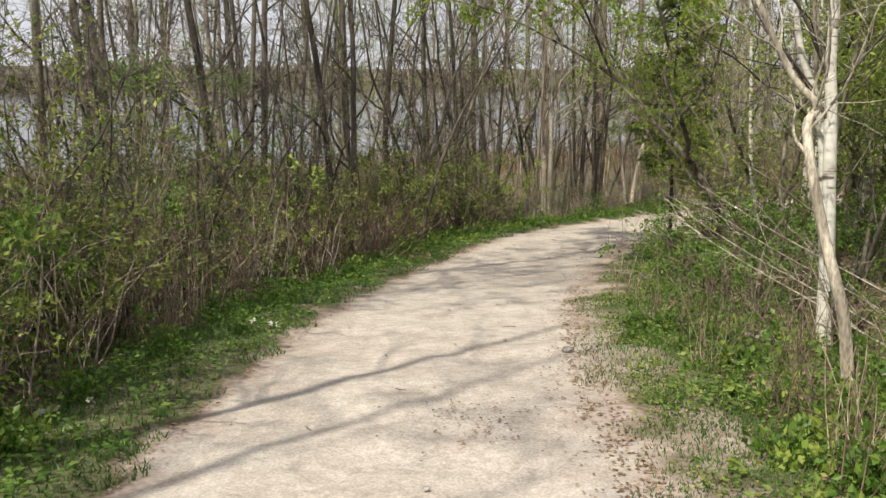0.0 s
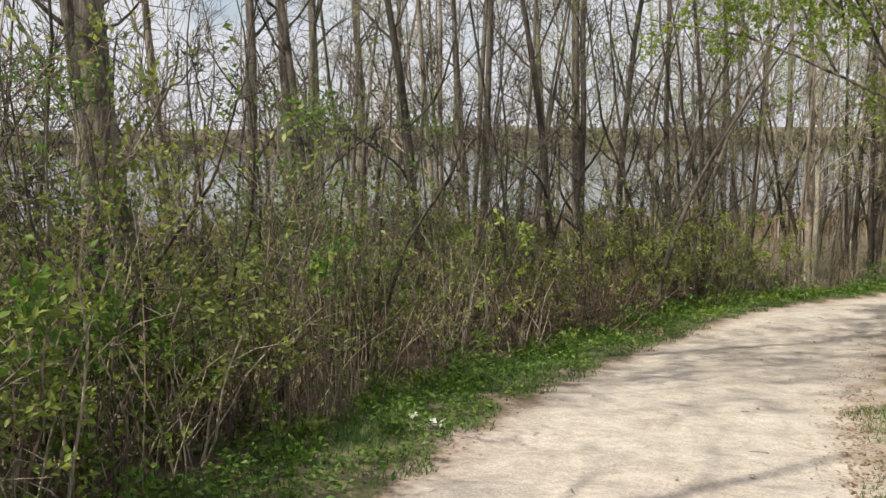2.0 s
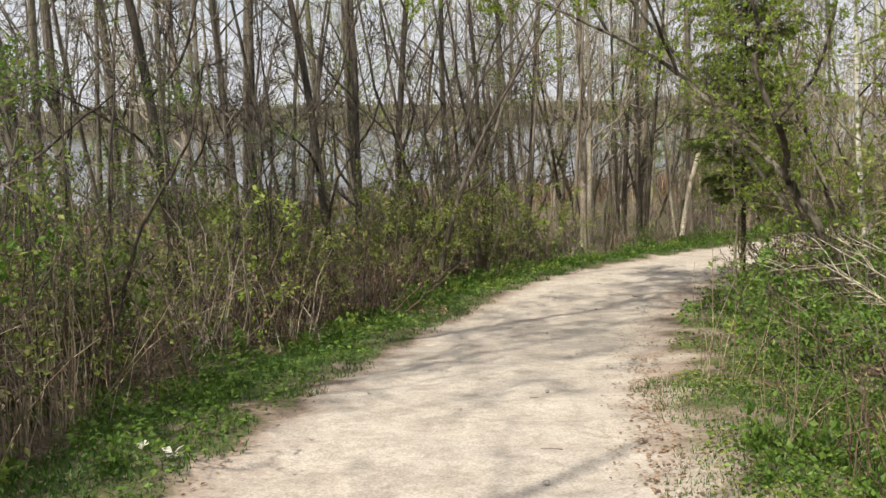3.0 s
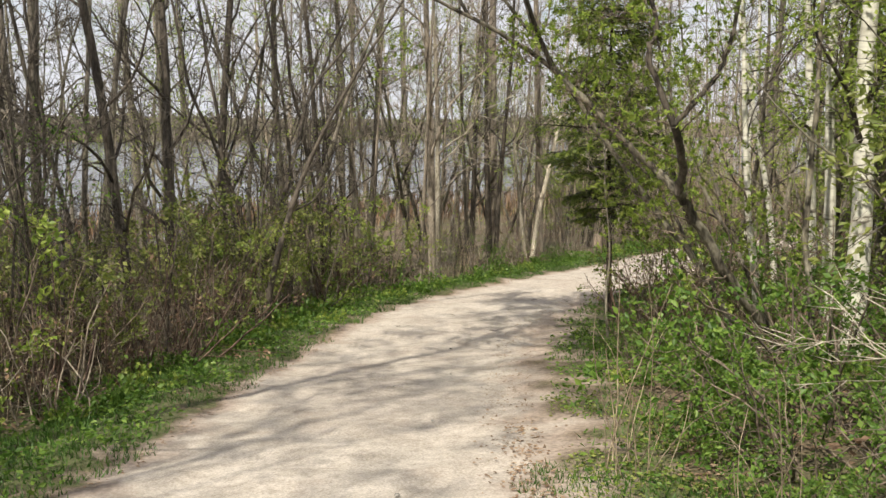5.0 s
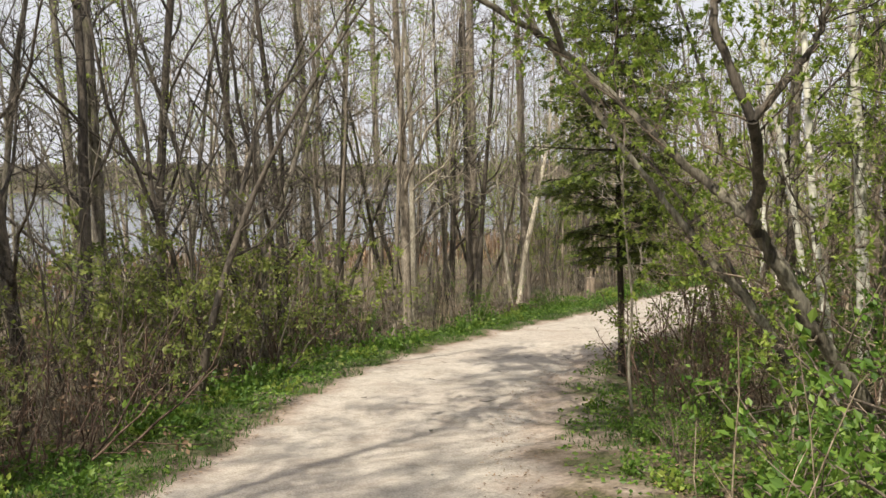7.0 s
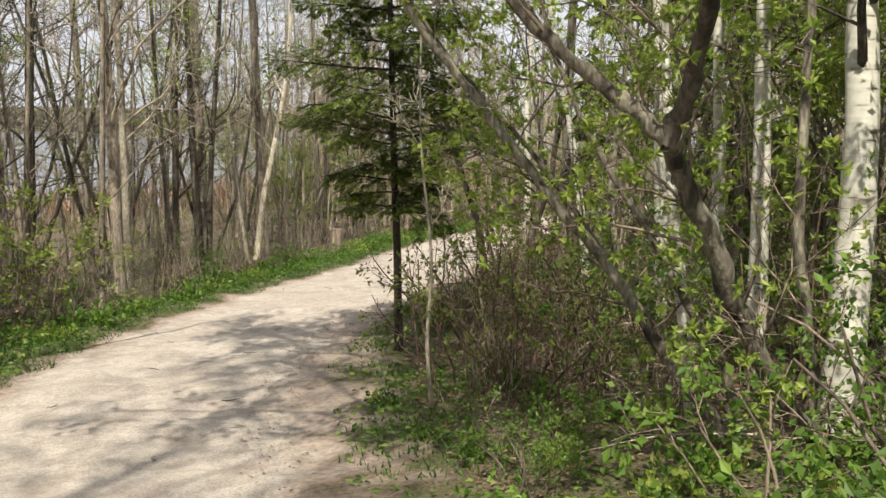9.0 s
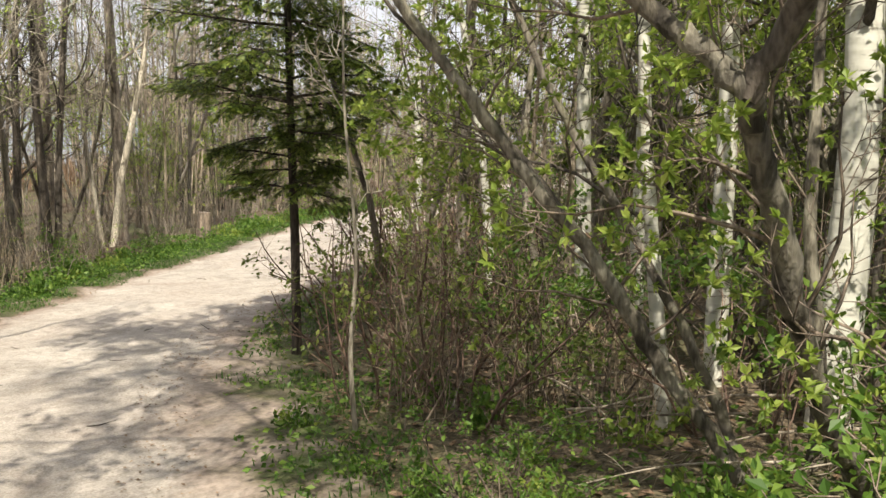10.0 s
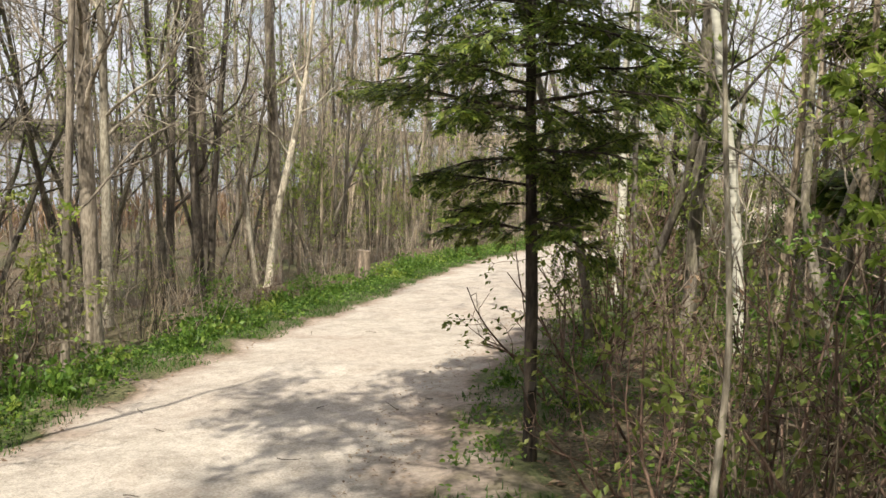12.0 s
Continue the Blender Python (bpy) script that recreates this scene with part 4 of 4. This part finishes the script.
b = birch(111, 6, 0.045, [(0, 0, -0.2), (-0.08, 0.05, 0.45), (-0.2, 0.15, 0.95), (-0.3, 0.3, 1.6), (-0.24, 0.33, 1.78), (-0.42, 0.36, 2.0), (-0.75, 0.4, 2.7), (-1.2, 0.6, 4.2)],
          "crooked pale-barked tree with a kinked trunk", mat=BARK_PALE)
b.location = (2.66, 5.4, ground_z(2.66, 5.4))
b = birch(112, 2.6, 0.017, [(0, 0, -0.1), (-0.05, 0, 0.5), (-0.02, 0, 1.1), (-0.1, 0, 1.9), (-0.05, 0.1, 2.7)], "thin pale sapling at the edge of the path", 3, BARK_PALE)
b.location = (3.66, 14.52, ground_z(3.66, 14.52))

# ---- wood on the landward side ----
wood = Scatter([
    leafy_sapling(121, 5, 0.05, "young tree with fresh yellow-green leaves", LEAF_SPRING, 3600, 0.055),
    leafy_sapling(122, 3.5, 0.03, "spreading sapling with bright green leaves", LEAF_SPRING, 3200, 0.052, stems=2, limbs=8),
    leafy_sapling(123, 7, 0.08, "tall woodland tree in light spring leaf", LEAF_SPRING, 4600, 0.06, "leafy_tree", limbs=15),
    leafy_sapling(125, 8, 0.055, "tall slim tree with sparse yellow-green spring leaves", LEAF_SPRING, 2600, 0.055, "leafy_tree", limbs=8, stems=2),
    leafy_sapling(124, 4, 0.035, "woodland sapling with dull green leaves", LEAF_OLIVE, 3000, 0.052, stems=2, limbs=8),
    leafy_sapling(127, 3.0, 0.022, "slim young tree with small green leaves in the thicket", LEAF_LUSH, 900, 0.055, stems=2, limbs=7),
], 131)
rng = np.random.default_rng(132)
for x, y, k in ((4.6, 9.6, 1), (5.6, 10.6, 0), (6.6, 11.6, 4), (3.9, 8.6, 4), (6.5, 13.9, 0), (7.4, 13.2, 2), (6.9, 9.2, 2), (4.9, 7.6, 0), (6.2, 7.4, 4),
                (8.2, 12.2, 0), (6.4, 12.9, 1), (7.6, 14.3, 0), (10.4, 16.6, 2), (7.0, 13.7, 0), (6.4, 12.4, 2), (6.2, 10.4, 2), (6.9, 12.9, 2), (7.5, 14.7, 2), (8.4, 16.4, 2), (9.2, 13.4, 2), (5.9, 8.8, 2), (9.2, 14.0, 2), (7.8, 11.0, 0),
                (-3.1, 4.1, 5), (-3.6, 5.9, 5), (-3.3, 8.3, 5), (-3.9, 10.2, 5), (-3.4, 12.1, 5), (-2.6, 14.8, 5)):
    wood.put(x, y, (0.85, 1.15), k)
# unseen high crowns, added so that their leaf shade falls on the path
shade_canopy = Scatter([leafy_sapling(126, 13, 0.11, "tall tree whose high thin spring-green crown shades the path", LEAF_SPRING, 2900, 0.10, "leafy_tree", limbs=16, first=0.55)], 133)
for x, y in ((-3.75, 7.95), (-5.3, 4.3)):
    shade_canopy.put(x, y, (0.95, 1.05))
for _ in range(22):
    x, y = beside(rng.uniform(3, 40), rng.uniform(6.5, 22))
    wood.put(x, y, (0.8, 1.4))
for _ in range(34):
    x, y = beside(rng.uniform(4, 46), rng.uniform(6.0, 28))
    grove.put(x, y, (0.8, 1.2))
for q in range(30):
    x, y = rng.uniform(2.5, 22), rng.uniform(27.5, 46)
    if abs(off_path([x], [y])[0]) > 2.8:
        (grove, tall, grove)[q % 3].put(x, y, (0.6, 0.95), 2 if q % 3 == 0 else None)
for q in range(60):
    x, y = rng.uniform(7, 20), rng.uniform(15, 31)
    if off_path([x], [y])[0] > 2.8:
        (tall, thicket, grove)[q % 3].put(x, y, (0.85, 1.2), (2, 7, 2)[q % 3] if q % 2 else None)
for x, y in ((7.6, 29.6), (9.6, 31.0), (11.8, 33.4), (14.5, 35), (8.6, 33), (17.5, 37)):
    wood.put(x, y, (0.6, 0.8), 1)
for x, y in ((0.3, 19.8), (-0.8, 22), (2.8, 26.8), (1.2, 28), (-3, 26), (5.4, 29.2), (-5, 19), (-2, 31), (-9, 22), (8.2, 31.5), (-0.6, 20.6), (1.6, 27), (3.2, 28.6), (-2.2, 25), (4.4, 31.5), (6.8, 32), (-4.6, 21),
             (7.5, 19.8), (8.8, 21), (9.6, 19), (10.8, 21.6), (8.2, 17.4), (9.2, 16.4), (11.5, 24), (7.3, 16.8)):
    wood.put(x, y, (0.8, 1.05), 3)
for x, y in ((-22, 35), (-16, 39), (-28, 31.5), (-8, 43), (-33, 29)):
    wood.put(x, y, (0.8, 1.0), 0)
for q in range(44):
    x, y = rng.uniform(8, 40), rng.uniform(22, 52)
    if abs(off_path([x], [y])[0]) > 2.6:
        (grove, tall, grove, tall, wood)[q % 5].put(x, y, (0.75, 1.1))
for _ in range(14):
    x, y = beside(rng.uniform(30, 44), rng.uniform(-14, -3.2))
    wood.put(x, y, (0.5, 0.9))

under = Scatter([
    shrub(141, 1.25, 10, TWIG_BROWN, LEAF_LUSH, 2100, 0.038, "dense bush with bright fresh green leaves", 30, "bush", 0.3),
    shrub(142, 1.0, 10, TWIG_BROWN, LEAF_LUSH, 1500, 0.04, "low leafy bush at the side of the path", 35, "bush", 0.3),
    # darker twig colours on these two stand in for deep shade under the trees
    shrub(143, 1.5, 9, TWIG_RED, LEAF_SHRUB, 420, 0.045, "brown brush with few leaves, twigs coloured dark for shade", 25, "shrub", 0.3),
    shrub(144, 1.2, 9, TWIG_BROWN, LEAF_DRY, 50, 0.05, "tangle of dry stems under trees, coloured dark for shade", 30, "shrub", 0.35),
], 145)
for x, y, k, s in ((2.9, 8.9, 0, 0.7), (3.05, 9.5, 0, 0.85), (3.0, 8.2, 1, 0.7), (3.5, 8.9, 0, 1.0), (3.5, 9.9, 0, 1.1), (3.9, 10.4, 0, 1.2), (2.5, 7.75, 1, 0.42), (3.3, 10.9, 1, 0.9), (4.4, 11.2, 0, 1.1),
                   (2.5, 7.0, 1, 0.42), (2.1, 4.9, 1, 0.38), (2.7, 4.5, 1, 0.4), (2.3, 4.2, 1, 0.3), (2.25, 8.3, 1, 0.32), (2.9, 7.8, 3, 0.7), (4.9, 10.2, 0, 1.2), (3.3, 12.7, 1, 0.45), (3.55, 13.2, 1, 0.5), (4.4, 14.4, 2, 0.85), (4.1, 15.0, 2, 0.8),
                   (4.8, 15.2, 2, 1.0), (5.2, 14.4, 3, 0.8), (5.2, 16.3, 2, 0.9), (4.5, 15.9, 2, 0.7), (5.9, 15.6, 2, 0.9), (5.4, 17.6, 2, 0.9), (6.2, 18.6, 2, 0.9),
                   (3.95, 14.5, 3, 0.6), (6.4, 16.6, 3, 1.0), (7.2, 19.6, 2, 1.0), (8.2, 20.6, 2, 1.0), (7.0, 18.0, 3, 1.2), (5.9, 11.8, 0, 1.0), (6.1, 12.5, 0, 1.2), (5.9, 13.2, 2, 1.1), (6.6, 13.9, 0, 1.2), (5.1, 13.0, 2, 0.8), (6.2, 15.2, 0, 1.1), (7.3, 15.4, 0, 1.3), (5.4, 11.2, 0, 0.8)):
    under.put(x, y, (s, s), k)
for _ in range(46):
    x, y = beside(rng.uniform(4, 34), rng.uniform(4.0, 11))
    under.put(x, y, (0.8, 1.35))
for s in np.arange(3, 34, 0.75):
    x, y = beside(s, rng.uniform(2.6, 4.0))
    if not (10.5 < y < 14.5 and x < 4.6):
        under.put(x, y, (0.45, 0.8), int(rng.choice([1, 2, 3])))
for x, y in ((9.0, 21.2), (9.7, 21.0), (8.4, 21.6), (10.4, 22.6), (11.2, 22.2), (10.0, 23.4), (12.0, 24.5), (8.0, 20.4), (11.5, 23.4), (7.3, 20.6)):
    if off_path([x], [y])[0] > 2.0:
        under.put(x, y, (1.1, 1.4), 2)
for x, y, k in ((1.95, 3.6, 1), (2.15, 3.2, 0), (2.1, 4.0, 0), (2.35, 3.5, 1), (2.5, 4.2, 0), (2.0, 4.5, 1), (1.85, 7.6, 2), (2.0, 7.2, 1), (2.1, 6.4, 1), (1.9, 5.9, 0), (2.4, 5.9, 1), (2.3, 5.2, 1), (2.6, 6.1, 0), (2.0, 9.4, 2), (4.5, 15.0, 0), (4.9, 15.6, 2), (4.3, 14.7, 2), (5.2, 14.9, 2), (4.9, 14.3, 0), (5.5, 15.5, 0), (5.6, 14.2, 2), (6.1, 16.0, 0), (5.2, 16.2, 2), (6.0, 14.9, 0), (4.7, 13.4, 0)):
    stalks.put(x, y, (0.45, 0.75), k)


def far_thicket(name, label, seed, count, places, tall_range, mat, haze=0):
    """Distant crowded stems, too many to count."""
    rng = np.random.default_rng(seed)
    geo, buds = Geo(), Geo()
    x, y = places(rng, count)
    z = heights(x, y)
    for i in range(count):
        h, r = rng.uniform(*tall_range), rng.uniform(0.02, 0.06)
        foot = np.array((x[i], y[i], z[i] - 0.1))
        top = foot + (rng.normal(0, 0.07) * h, rng.normal(0, 0.07) * h, h)
        spike(geo, foot, top, r)
        for _ in range(24):
            a = foot + (top - foot) * rng.uniform(0.12, 0.95)
            d = side_way(rng, top - foot, rng.uniform(20, 45))
            spike(geo, a, a + d * rng.uniform(0.15, 0.4) * h * 0.6, 0.009)
        if haze:
            pos = foot + (top - foot) * rng.uniform(0.1, 1, (haze, 1)) + rng.normal(0, 0.5, (haze, 3))
            leaves(buds, pos, rng.normal(0, 1, (haze, 3)), 0.13, rng, 0.6)
    if haze:
        tagged(part("far_foliage", buds, LEAF_OLIVE, smooth=False), "thin spring foliage of the landward wood", "foliage", kind="stuff")
    tagged(part(name, geo, mat, smooth=False), label, "woods", kind="stuff")


def landward(rng, n):
    x, y = rng.uniform(7, 44, 6 * n), rng.uniform(2, 58, 6 * n)
    k = (np.abs(off_path(x, y)) > 4) & (off_path(x, y) > -14) & (x > 9 - 0.1 * y) & (shore(x, y) < -2)
    return x[k][:n], y[k][:n]


def lakeward(rng, n):
    x, y = rng.uniform(-34, 22, 8 * n), rng.uniform(6, 60, 8 * n)
    k = (off_path(x, y) < -6) & (shore(x, y) < -0.3) & (np.hypot(x, y) > 9)
    return x[k][:n], y[k][:n]


far_thicket("far_thicket", "crowded brown stems of the landward wood", 145, 900, landward, (4, 9), TWIG_TAN, 26)
far_thicket("far_thicket", "crowded thin grey stems of the lakeside wood", 146, 170, lakeward, (3, 8), BARK_LIGHT)


# ---- fallen wood ----
def dead_branch(seed, points, radius, label, counts=(14, 5), lengths=(0.9, 0.35), mat=BARK_PALE, name="dead_branch"):
    rng = np.random.default_rng(seed)
    o = np.array(points[0], float)
    root = tagged(root_at(name, *o), label, "branch")
    line = curve_pts(np.array(points) - o, 6)
    rr = np.linspace(radius, radius * 0.2, len(line))
    g, tw, tips = Geo(), Geo(), []
    tube(g, line, rr, 7, 0.05, rng)
    part("stem", g, mat, root)
    if counts:
        ramify(rng, tw, line, rr, counts, lengths, 34, tips, 0.2, 0.01, 0.12, 0.45, 0.0025)
        part("spray", tw, mat, root)["kind"] = "stuff"
    return root


for seed, dx, dy, dz in ((150, 0.4, 0.1, -0.05), (151, 0.5, 0.4, -0.2), (152, 0.65, 0.0, 0.08), (153, 0.75, 0.5, -0.1)):
    dead_branch(seed, [(3.5 + dx, 5.3 + dy, -0.55), (2.9 + dx, 5.8 + dy, -0.28 + dz), (2.4 + dx, 6.2 + dy, 0.0 + dz), (1.9 + dx, 6.6 + dy, 0.28 + dz), (1.42 + dx, 7.05 + dy, 0.6 + dz)],
                0.009, "pale leafless dead branch hanging over bushes", (10, 4), (0.55, 0.25))
dead_branch(154, [(3.1, 5.1, -0.38), (2.9, 5.6, -0.44), (2.72, 6.3, -0.5), (2.52, 7.0, -0.57), (2.45, 7.3, -0.62)], 0.05, "fallen grey log lying in dry brush", (3,), (0.3,), BARK_GREY, "fallen_log")
for seed, a, c, r in ((155, (4.9, 13.4), (3.9, 13.7), 0.008), (156, (5.1, 14.6), (4.5, 13.2), 0.010), (157, (5.6, 13.9), (4.7, 14.6), 0.012), (158, (4.4, 12.3), (3.7, 13.0), 0.007), (159, (5.5, 15.2), (4.8, 14.8), 0.009),
                      (160, (5.0, 12.9), (4.2, 14.0), 0.008), (161, (6.0, 14.3), (5.0, 13.0), 0.014),
                      (162, (5.2, 12.4), (4.3, 12.9), 0.009), (163, (4.4, 13.6), (5.4, 13.1), 0.008), (164, (5.6, 12.8), (4.9, 13.9), 0.011), (165, (4.1, 14.2), (4.9, 15.1), 0.007),
                      (166, (6.2, 15.3), (5.3, 15.9), 0.010), (167, (4.9, 11.9), (4.2, 12.5), 0.008)):
    z0, z1 = ground_z(*a), ground_z(*c)
    dead_branch(seed, [(*a, z0 + 0.2), ((a[0] + c[0]) / 2, (a[1] + c[1]) / 2, (z0 + z1) / 2 + 0.16), (*c, z1 + 0.02)], r, "dry fallen branch lying in the underbrush", (6, 2), (0.35, 0.18), BARK_TAN)

stump = Geo()
rng = np.random.default_rng(171)
tube(stump, [(0, 0, -0.1), (0, 0, 0.1), (0.02, 0, 0.35), (0.03, 0, 0.55)], [0.2, 0.15, 0.13, 0.12], 14, 0.06, rng)
st = root_at("tree_stump", 7.6, 27.0, ground_z(7.6, 27.0))
tagged(st, "short brown tree stump at the grassy verge", "stump")
part("stump_body", stump, TWIG_BROWN, st)

# unseen trees added behind and beside the start of the walk, which shade the path
t = birch(181, 10, 0.10, [(0, 0, -0.2), (0.05, 0.08, 2.2), (-0.05, 0.1, 4.6), (0.1, 0.2, 7.0), (0.1, 0.1, 10)], "straight grey tree whose trunk shades the path", mat=BARK_GREY)
t.location = (-3.9, 1.7, ground_z(-3.9, 1.7))
for x, y, k, s in ((-6.5, -3.5, 1, 1), (5.5, -6, 3, 1), (-7.5, 2.5, 5, 1), (8.0, -3.0, 1, 1), (-5.2, -9, 2, 1), (3.0, -11, 5, 1), (7.2, 2.5, 7, 1), (-6.2, 5.2, 7, 1), 
                   (-6.0, -2.5, 8, 1.2), (-3.6, -4.0, 0, 1.1)):
    bank.put(x, y, (s, s), k)


# ---- verge ----
def verge_grass(name, label, count, lo, hi, seed, size, span, patchy):
    rng = np.random.default_rng(seed)
    c, w = along(rng, count, span)
    d = lo + (hi - lo) * rng.random(count) + 0.06 * np.sin(c[:, 1] * 5.1) + 0.05 * np.sin(c[:, 1] * 11.7)
    x, y = c[:, 0] + w[:, 1] * d, c[:, 1] - w[:, 0] * d
    clump = np.sin(3.1 * x + 1.7 * y) + np.sin(2.3 * y - 1.9 * x + 1) + 0.8 * np.sin(6.1 * y + 4.3 * x)
    inner = np.clip((np.abs(d) - min(abs(lo), abs(hi))) / 0.4, 0, 1)
    keep = clump > patchy + rng.normal(0, 0.35, len(x)) + 1.9 * (1 - inner)
    x, y = x[keep], y[keep]
    pos = np.stack([x, y, heights(x, y) - 0.01], 1)
    geo = Geo()
    leaves(geo, pos, np.tile((0, 0, 1.5), (len(x), 1)), size, rng, 0.13, 0)
    tagged(part(name, geo, GRASS, smooth=False), label, "grass", kind="stuff")


verge_grass("verge_grass", "fresh green grass along the lakeside verge", 80000, -2.4, -1.28, 191, 0.066, (3, 32), -2.2)
verge_grass("verge_grass", "short patchy grass along the landward verge", 20000, 1.45, 2.4, 192, 0.07, (2, 32), -0.3)
verge_grass("verge_grass", "short thin grass and weeds at the path edge", 32000, 1.15, 2.35, 193, 0.055, (1, 10), -1.9)


def litter(name, label, count, lo, hi, seed, size, mat, span=(0, 33), bias=1.0, lift=0.012, category="leaf litter"):
    rng = np.random.default_rng(seed)
    c, w = along(rng, count, span)
    d = lo + (hi - lo) * rng.random(count) ** bias
    x, y = c[:, 0] + w[:, 1] * d, c[:, 1] - w[:, 0] * d
    geo = Geo()
    if lift > 0.03:
        clump = np.sin(4.1 * x + 2.7 * y) + np.sin(3.3 * y - 2.9 * x + 1) + 0.8 * np.sin(7.1 * y + 5.3 * x)
        k = clump > rng.normal(-0.3, 0.4, len(x))
        x, y, d = x[k], y[k], d[k]
    on = np.abs(d) < 1.3
    pos = np.stack([x, y, heights(x, y) + lift * rng.uniform(0.1, 1.2, len(x)) + np.where(on, 0.022, 0)], 1)
    way = rng.normal(0, 1.5, (len(x), 3)) * (1, 1, 0.1)
    leaves(geo, pos, way * 2, size, rng, 0.55, 0, flat=lift < 0.03)
    tagged(part(name, geo, mat, smooth=False), label, category, kind="stuff")


litter("leaf_litter", "reddish-brown dry leaf scraps along the path edge", 8000, 0.85, 2.2, 201, 0.026, LEAF_DRY)
litter("leaf_litter", "dry brown grass and leaf scraps at the path edge", 7500, -1.9, -1.2, 206, 0.03, LEAF_DRY)
litter("leaf_litter", "brown dead leaves under the thicket", 5200, -5.0, -1.3, 202, 0.05, LEAF_DRY, bias=1.3)
litter("leaf_litter", "brown dead leaves on the woodland floor", 13000, 2.0, 6.0, 203, 0.06, LEAF_DRY)
litter("ground_cover", "low green ground-cover leaves on the lakeside verge", 40000, -3.2, -1.38, 204, 0.05, LEAF_LUSH, lift=0.09, category="ground cover")
litter("ground_cover", "low green ground-cover leaves by the wood", 34000, 1.45, 4.2, 205, 0.045, LEAF_LUSH, lift=0.09, category="ground cover")

litter("leaf_litter", "trodden dry leaves and scraps beside the gravel", 6500, 1.05, 2.3, 207, 0.034, LEAF_DRY, span=(0.5, 11))
litter("ground_cover", "small weeds creeping in from the path edge", 12000, 1.35, 2.6, 208, 0.03, LEAF_OLIVE, span=(0.5, 12), lift=0.06, category="ground cover")

herbs = Scatter([
    herb(211, 0.22, 130, 0.042, "low clump of fresh green leaves at the verge"),
    herb(212, 0.30, 150, 0.048, "bushy green herb at the path edge"),
    herb(213, 0.18, 120, 0.04, "small light-green leafy plant in grass", LEAF_SPRING),
], 214)
rng = np.random.default_rng(215)
for _ in range(75):
    x, y = beside(rng.uniform(3, 32), -rng.uniform(1.7, 2.6))
    herbs.put(x, y, (0.6, 1.2))
for _ in range(50):
    x, y = beside(rng.uniform(13, 30), -rng.uniform(1.6, 2.5))
    herbs.put(x, y, (0.9, 1.5))
for q in range(120):
    x, y = beside(rng.uniform(2.5, 30 if q > 50 else 8), rng.uniform(1.6, 3.4))
    herbs.put(x, y, (0.6, 1.25))

for x, y in ((3.5, 11.3), (3.9, 11.6), (4.3, 11.5), (4.7, 11.7), (3.7, 12.2), (4.1, 12.3), (4.9, 12.1), (3.6, 12.9), (4.0, 13.4), (4.5, 13.2), (3.4, 13.4), (5.1, 11.9), (4.4, 11.9), (5.3, 12.4)):
    herbs.put(x, y, (0.8, 1.3))

# ---- small things on the path ----
def stone(x, y, r, seed):
    rng = np.random.default_rng(seed)
    bm = bmesh.new()
    bmesh.ops.create_icosphere(bm, subdivisions=2, radius=r)
    for v in bm.verts:
        v.co *= 1 + rng.normal(0, 0.08)
        v.co.z *= 0.55
    me = bpy.data.meshes.new("stone")
    bm.to_mesh(me)
    bm.free()
    me.materials.append(STONE)
    ob = tagged(new("stone", me), "small dark grey stone lying on the gravel", "stone", "stones on the path")
    ob.location = (x, y, ground_z(x, y) + 0.03 + r * 0.2)


patch, rng = Geo(), np.random.default_rng(220)
px, py = rng.normal(0.15, 0.2, 150), rng.normal(4.8, 0.28, 150)
leaves(patch, np.stack([px, py, heights(px, py) + 0.034], 1), rng.normal(0, 2, (150, 3)) * (1, 1, 0.08), 0.028, rng, 0.5, 0, flat=True)
tagged(part("leaf_litter", patch, LEAF_DRY, smooth=False), "trodden patch of reddish leaf scraps on gravel", "leaf litter", kind="stuff")
stone(1.0, 6.75, 0.05, 221)
rng = np.random.default_rng(222)
for q in range(14):
    stone(*beside(rng.uniform(3, 20), rng.uniform(-1.1, 1.1)), rng.uniform(0.008, 0.02), 223 + q)
for q in range(16):
    x, y = beside(rng.uniform(3.5, 22), rng.uniform(-1.0, 1.2))
    a, L = rng.uniform(0, 6.3), rng.uniform(0.06, 0.2)
    g = Geo()
    tube(g, wander(rng, (0, 0, 0), (math.cos(a), math.sin(a), 0), L, 5, 0.15, 0), np.linspace(0.004, 0.002, 5), 4)
    ob = tagged(part("twig", g, BARK_DARK), "short broken twig lying on the gravel path", "twig", "twigs on the path")
    ob.location = (x, y, ground_z(x, y) + 0.038)
for x, y, r in ((-1.53, 7.62, 0.05), (-1.75, 7.75, 0.04), (-2.35, 4.95, 0.06), (-2.15, 5.05, 0.035)):
    g = Geo()
    leaves(g, np.tile((0, 0, 0.02), (5, 1)) + rng.normal(0, 0.012, (5, 3)), rng.normal(0, 1, (5, 3)) * (1, 1, 0.4), r * 1.4, rng, 0.8, 0)
    ob = tagged(part("paper_scrap", g, PAPER, smooth=False), "crumpled whitish scrap lying in the verge", "litter")
    ob.location = (x, y, ground_z(x, y) + 0.03)
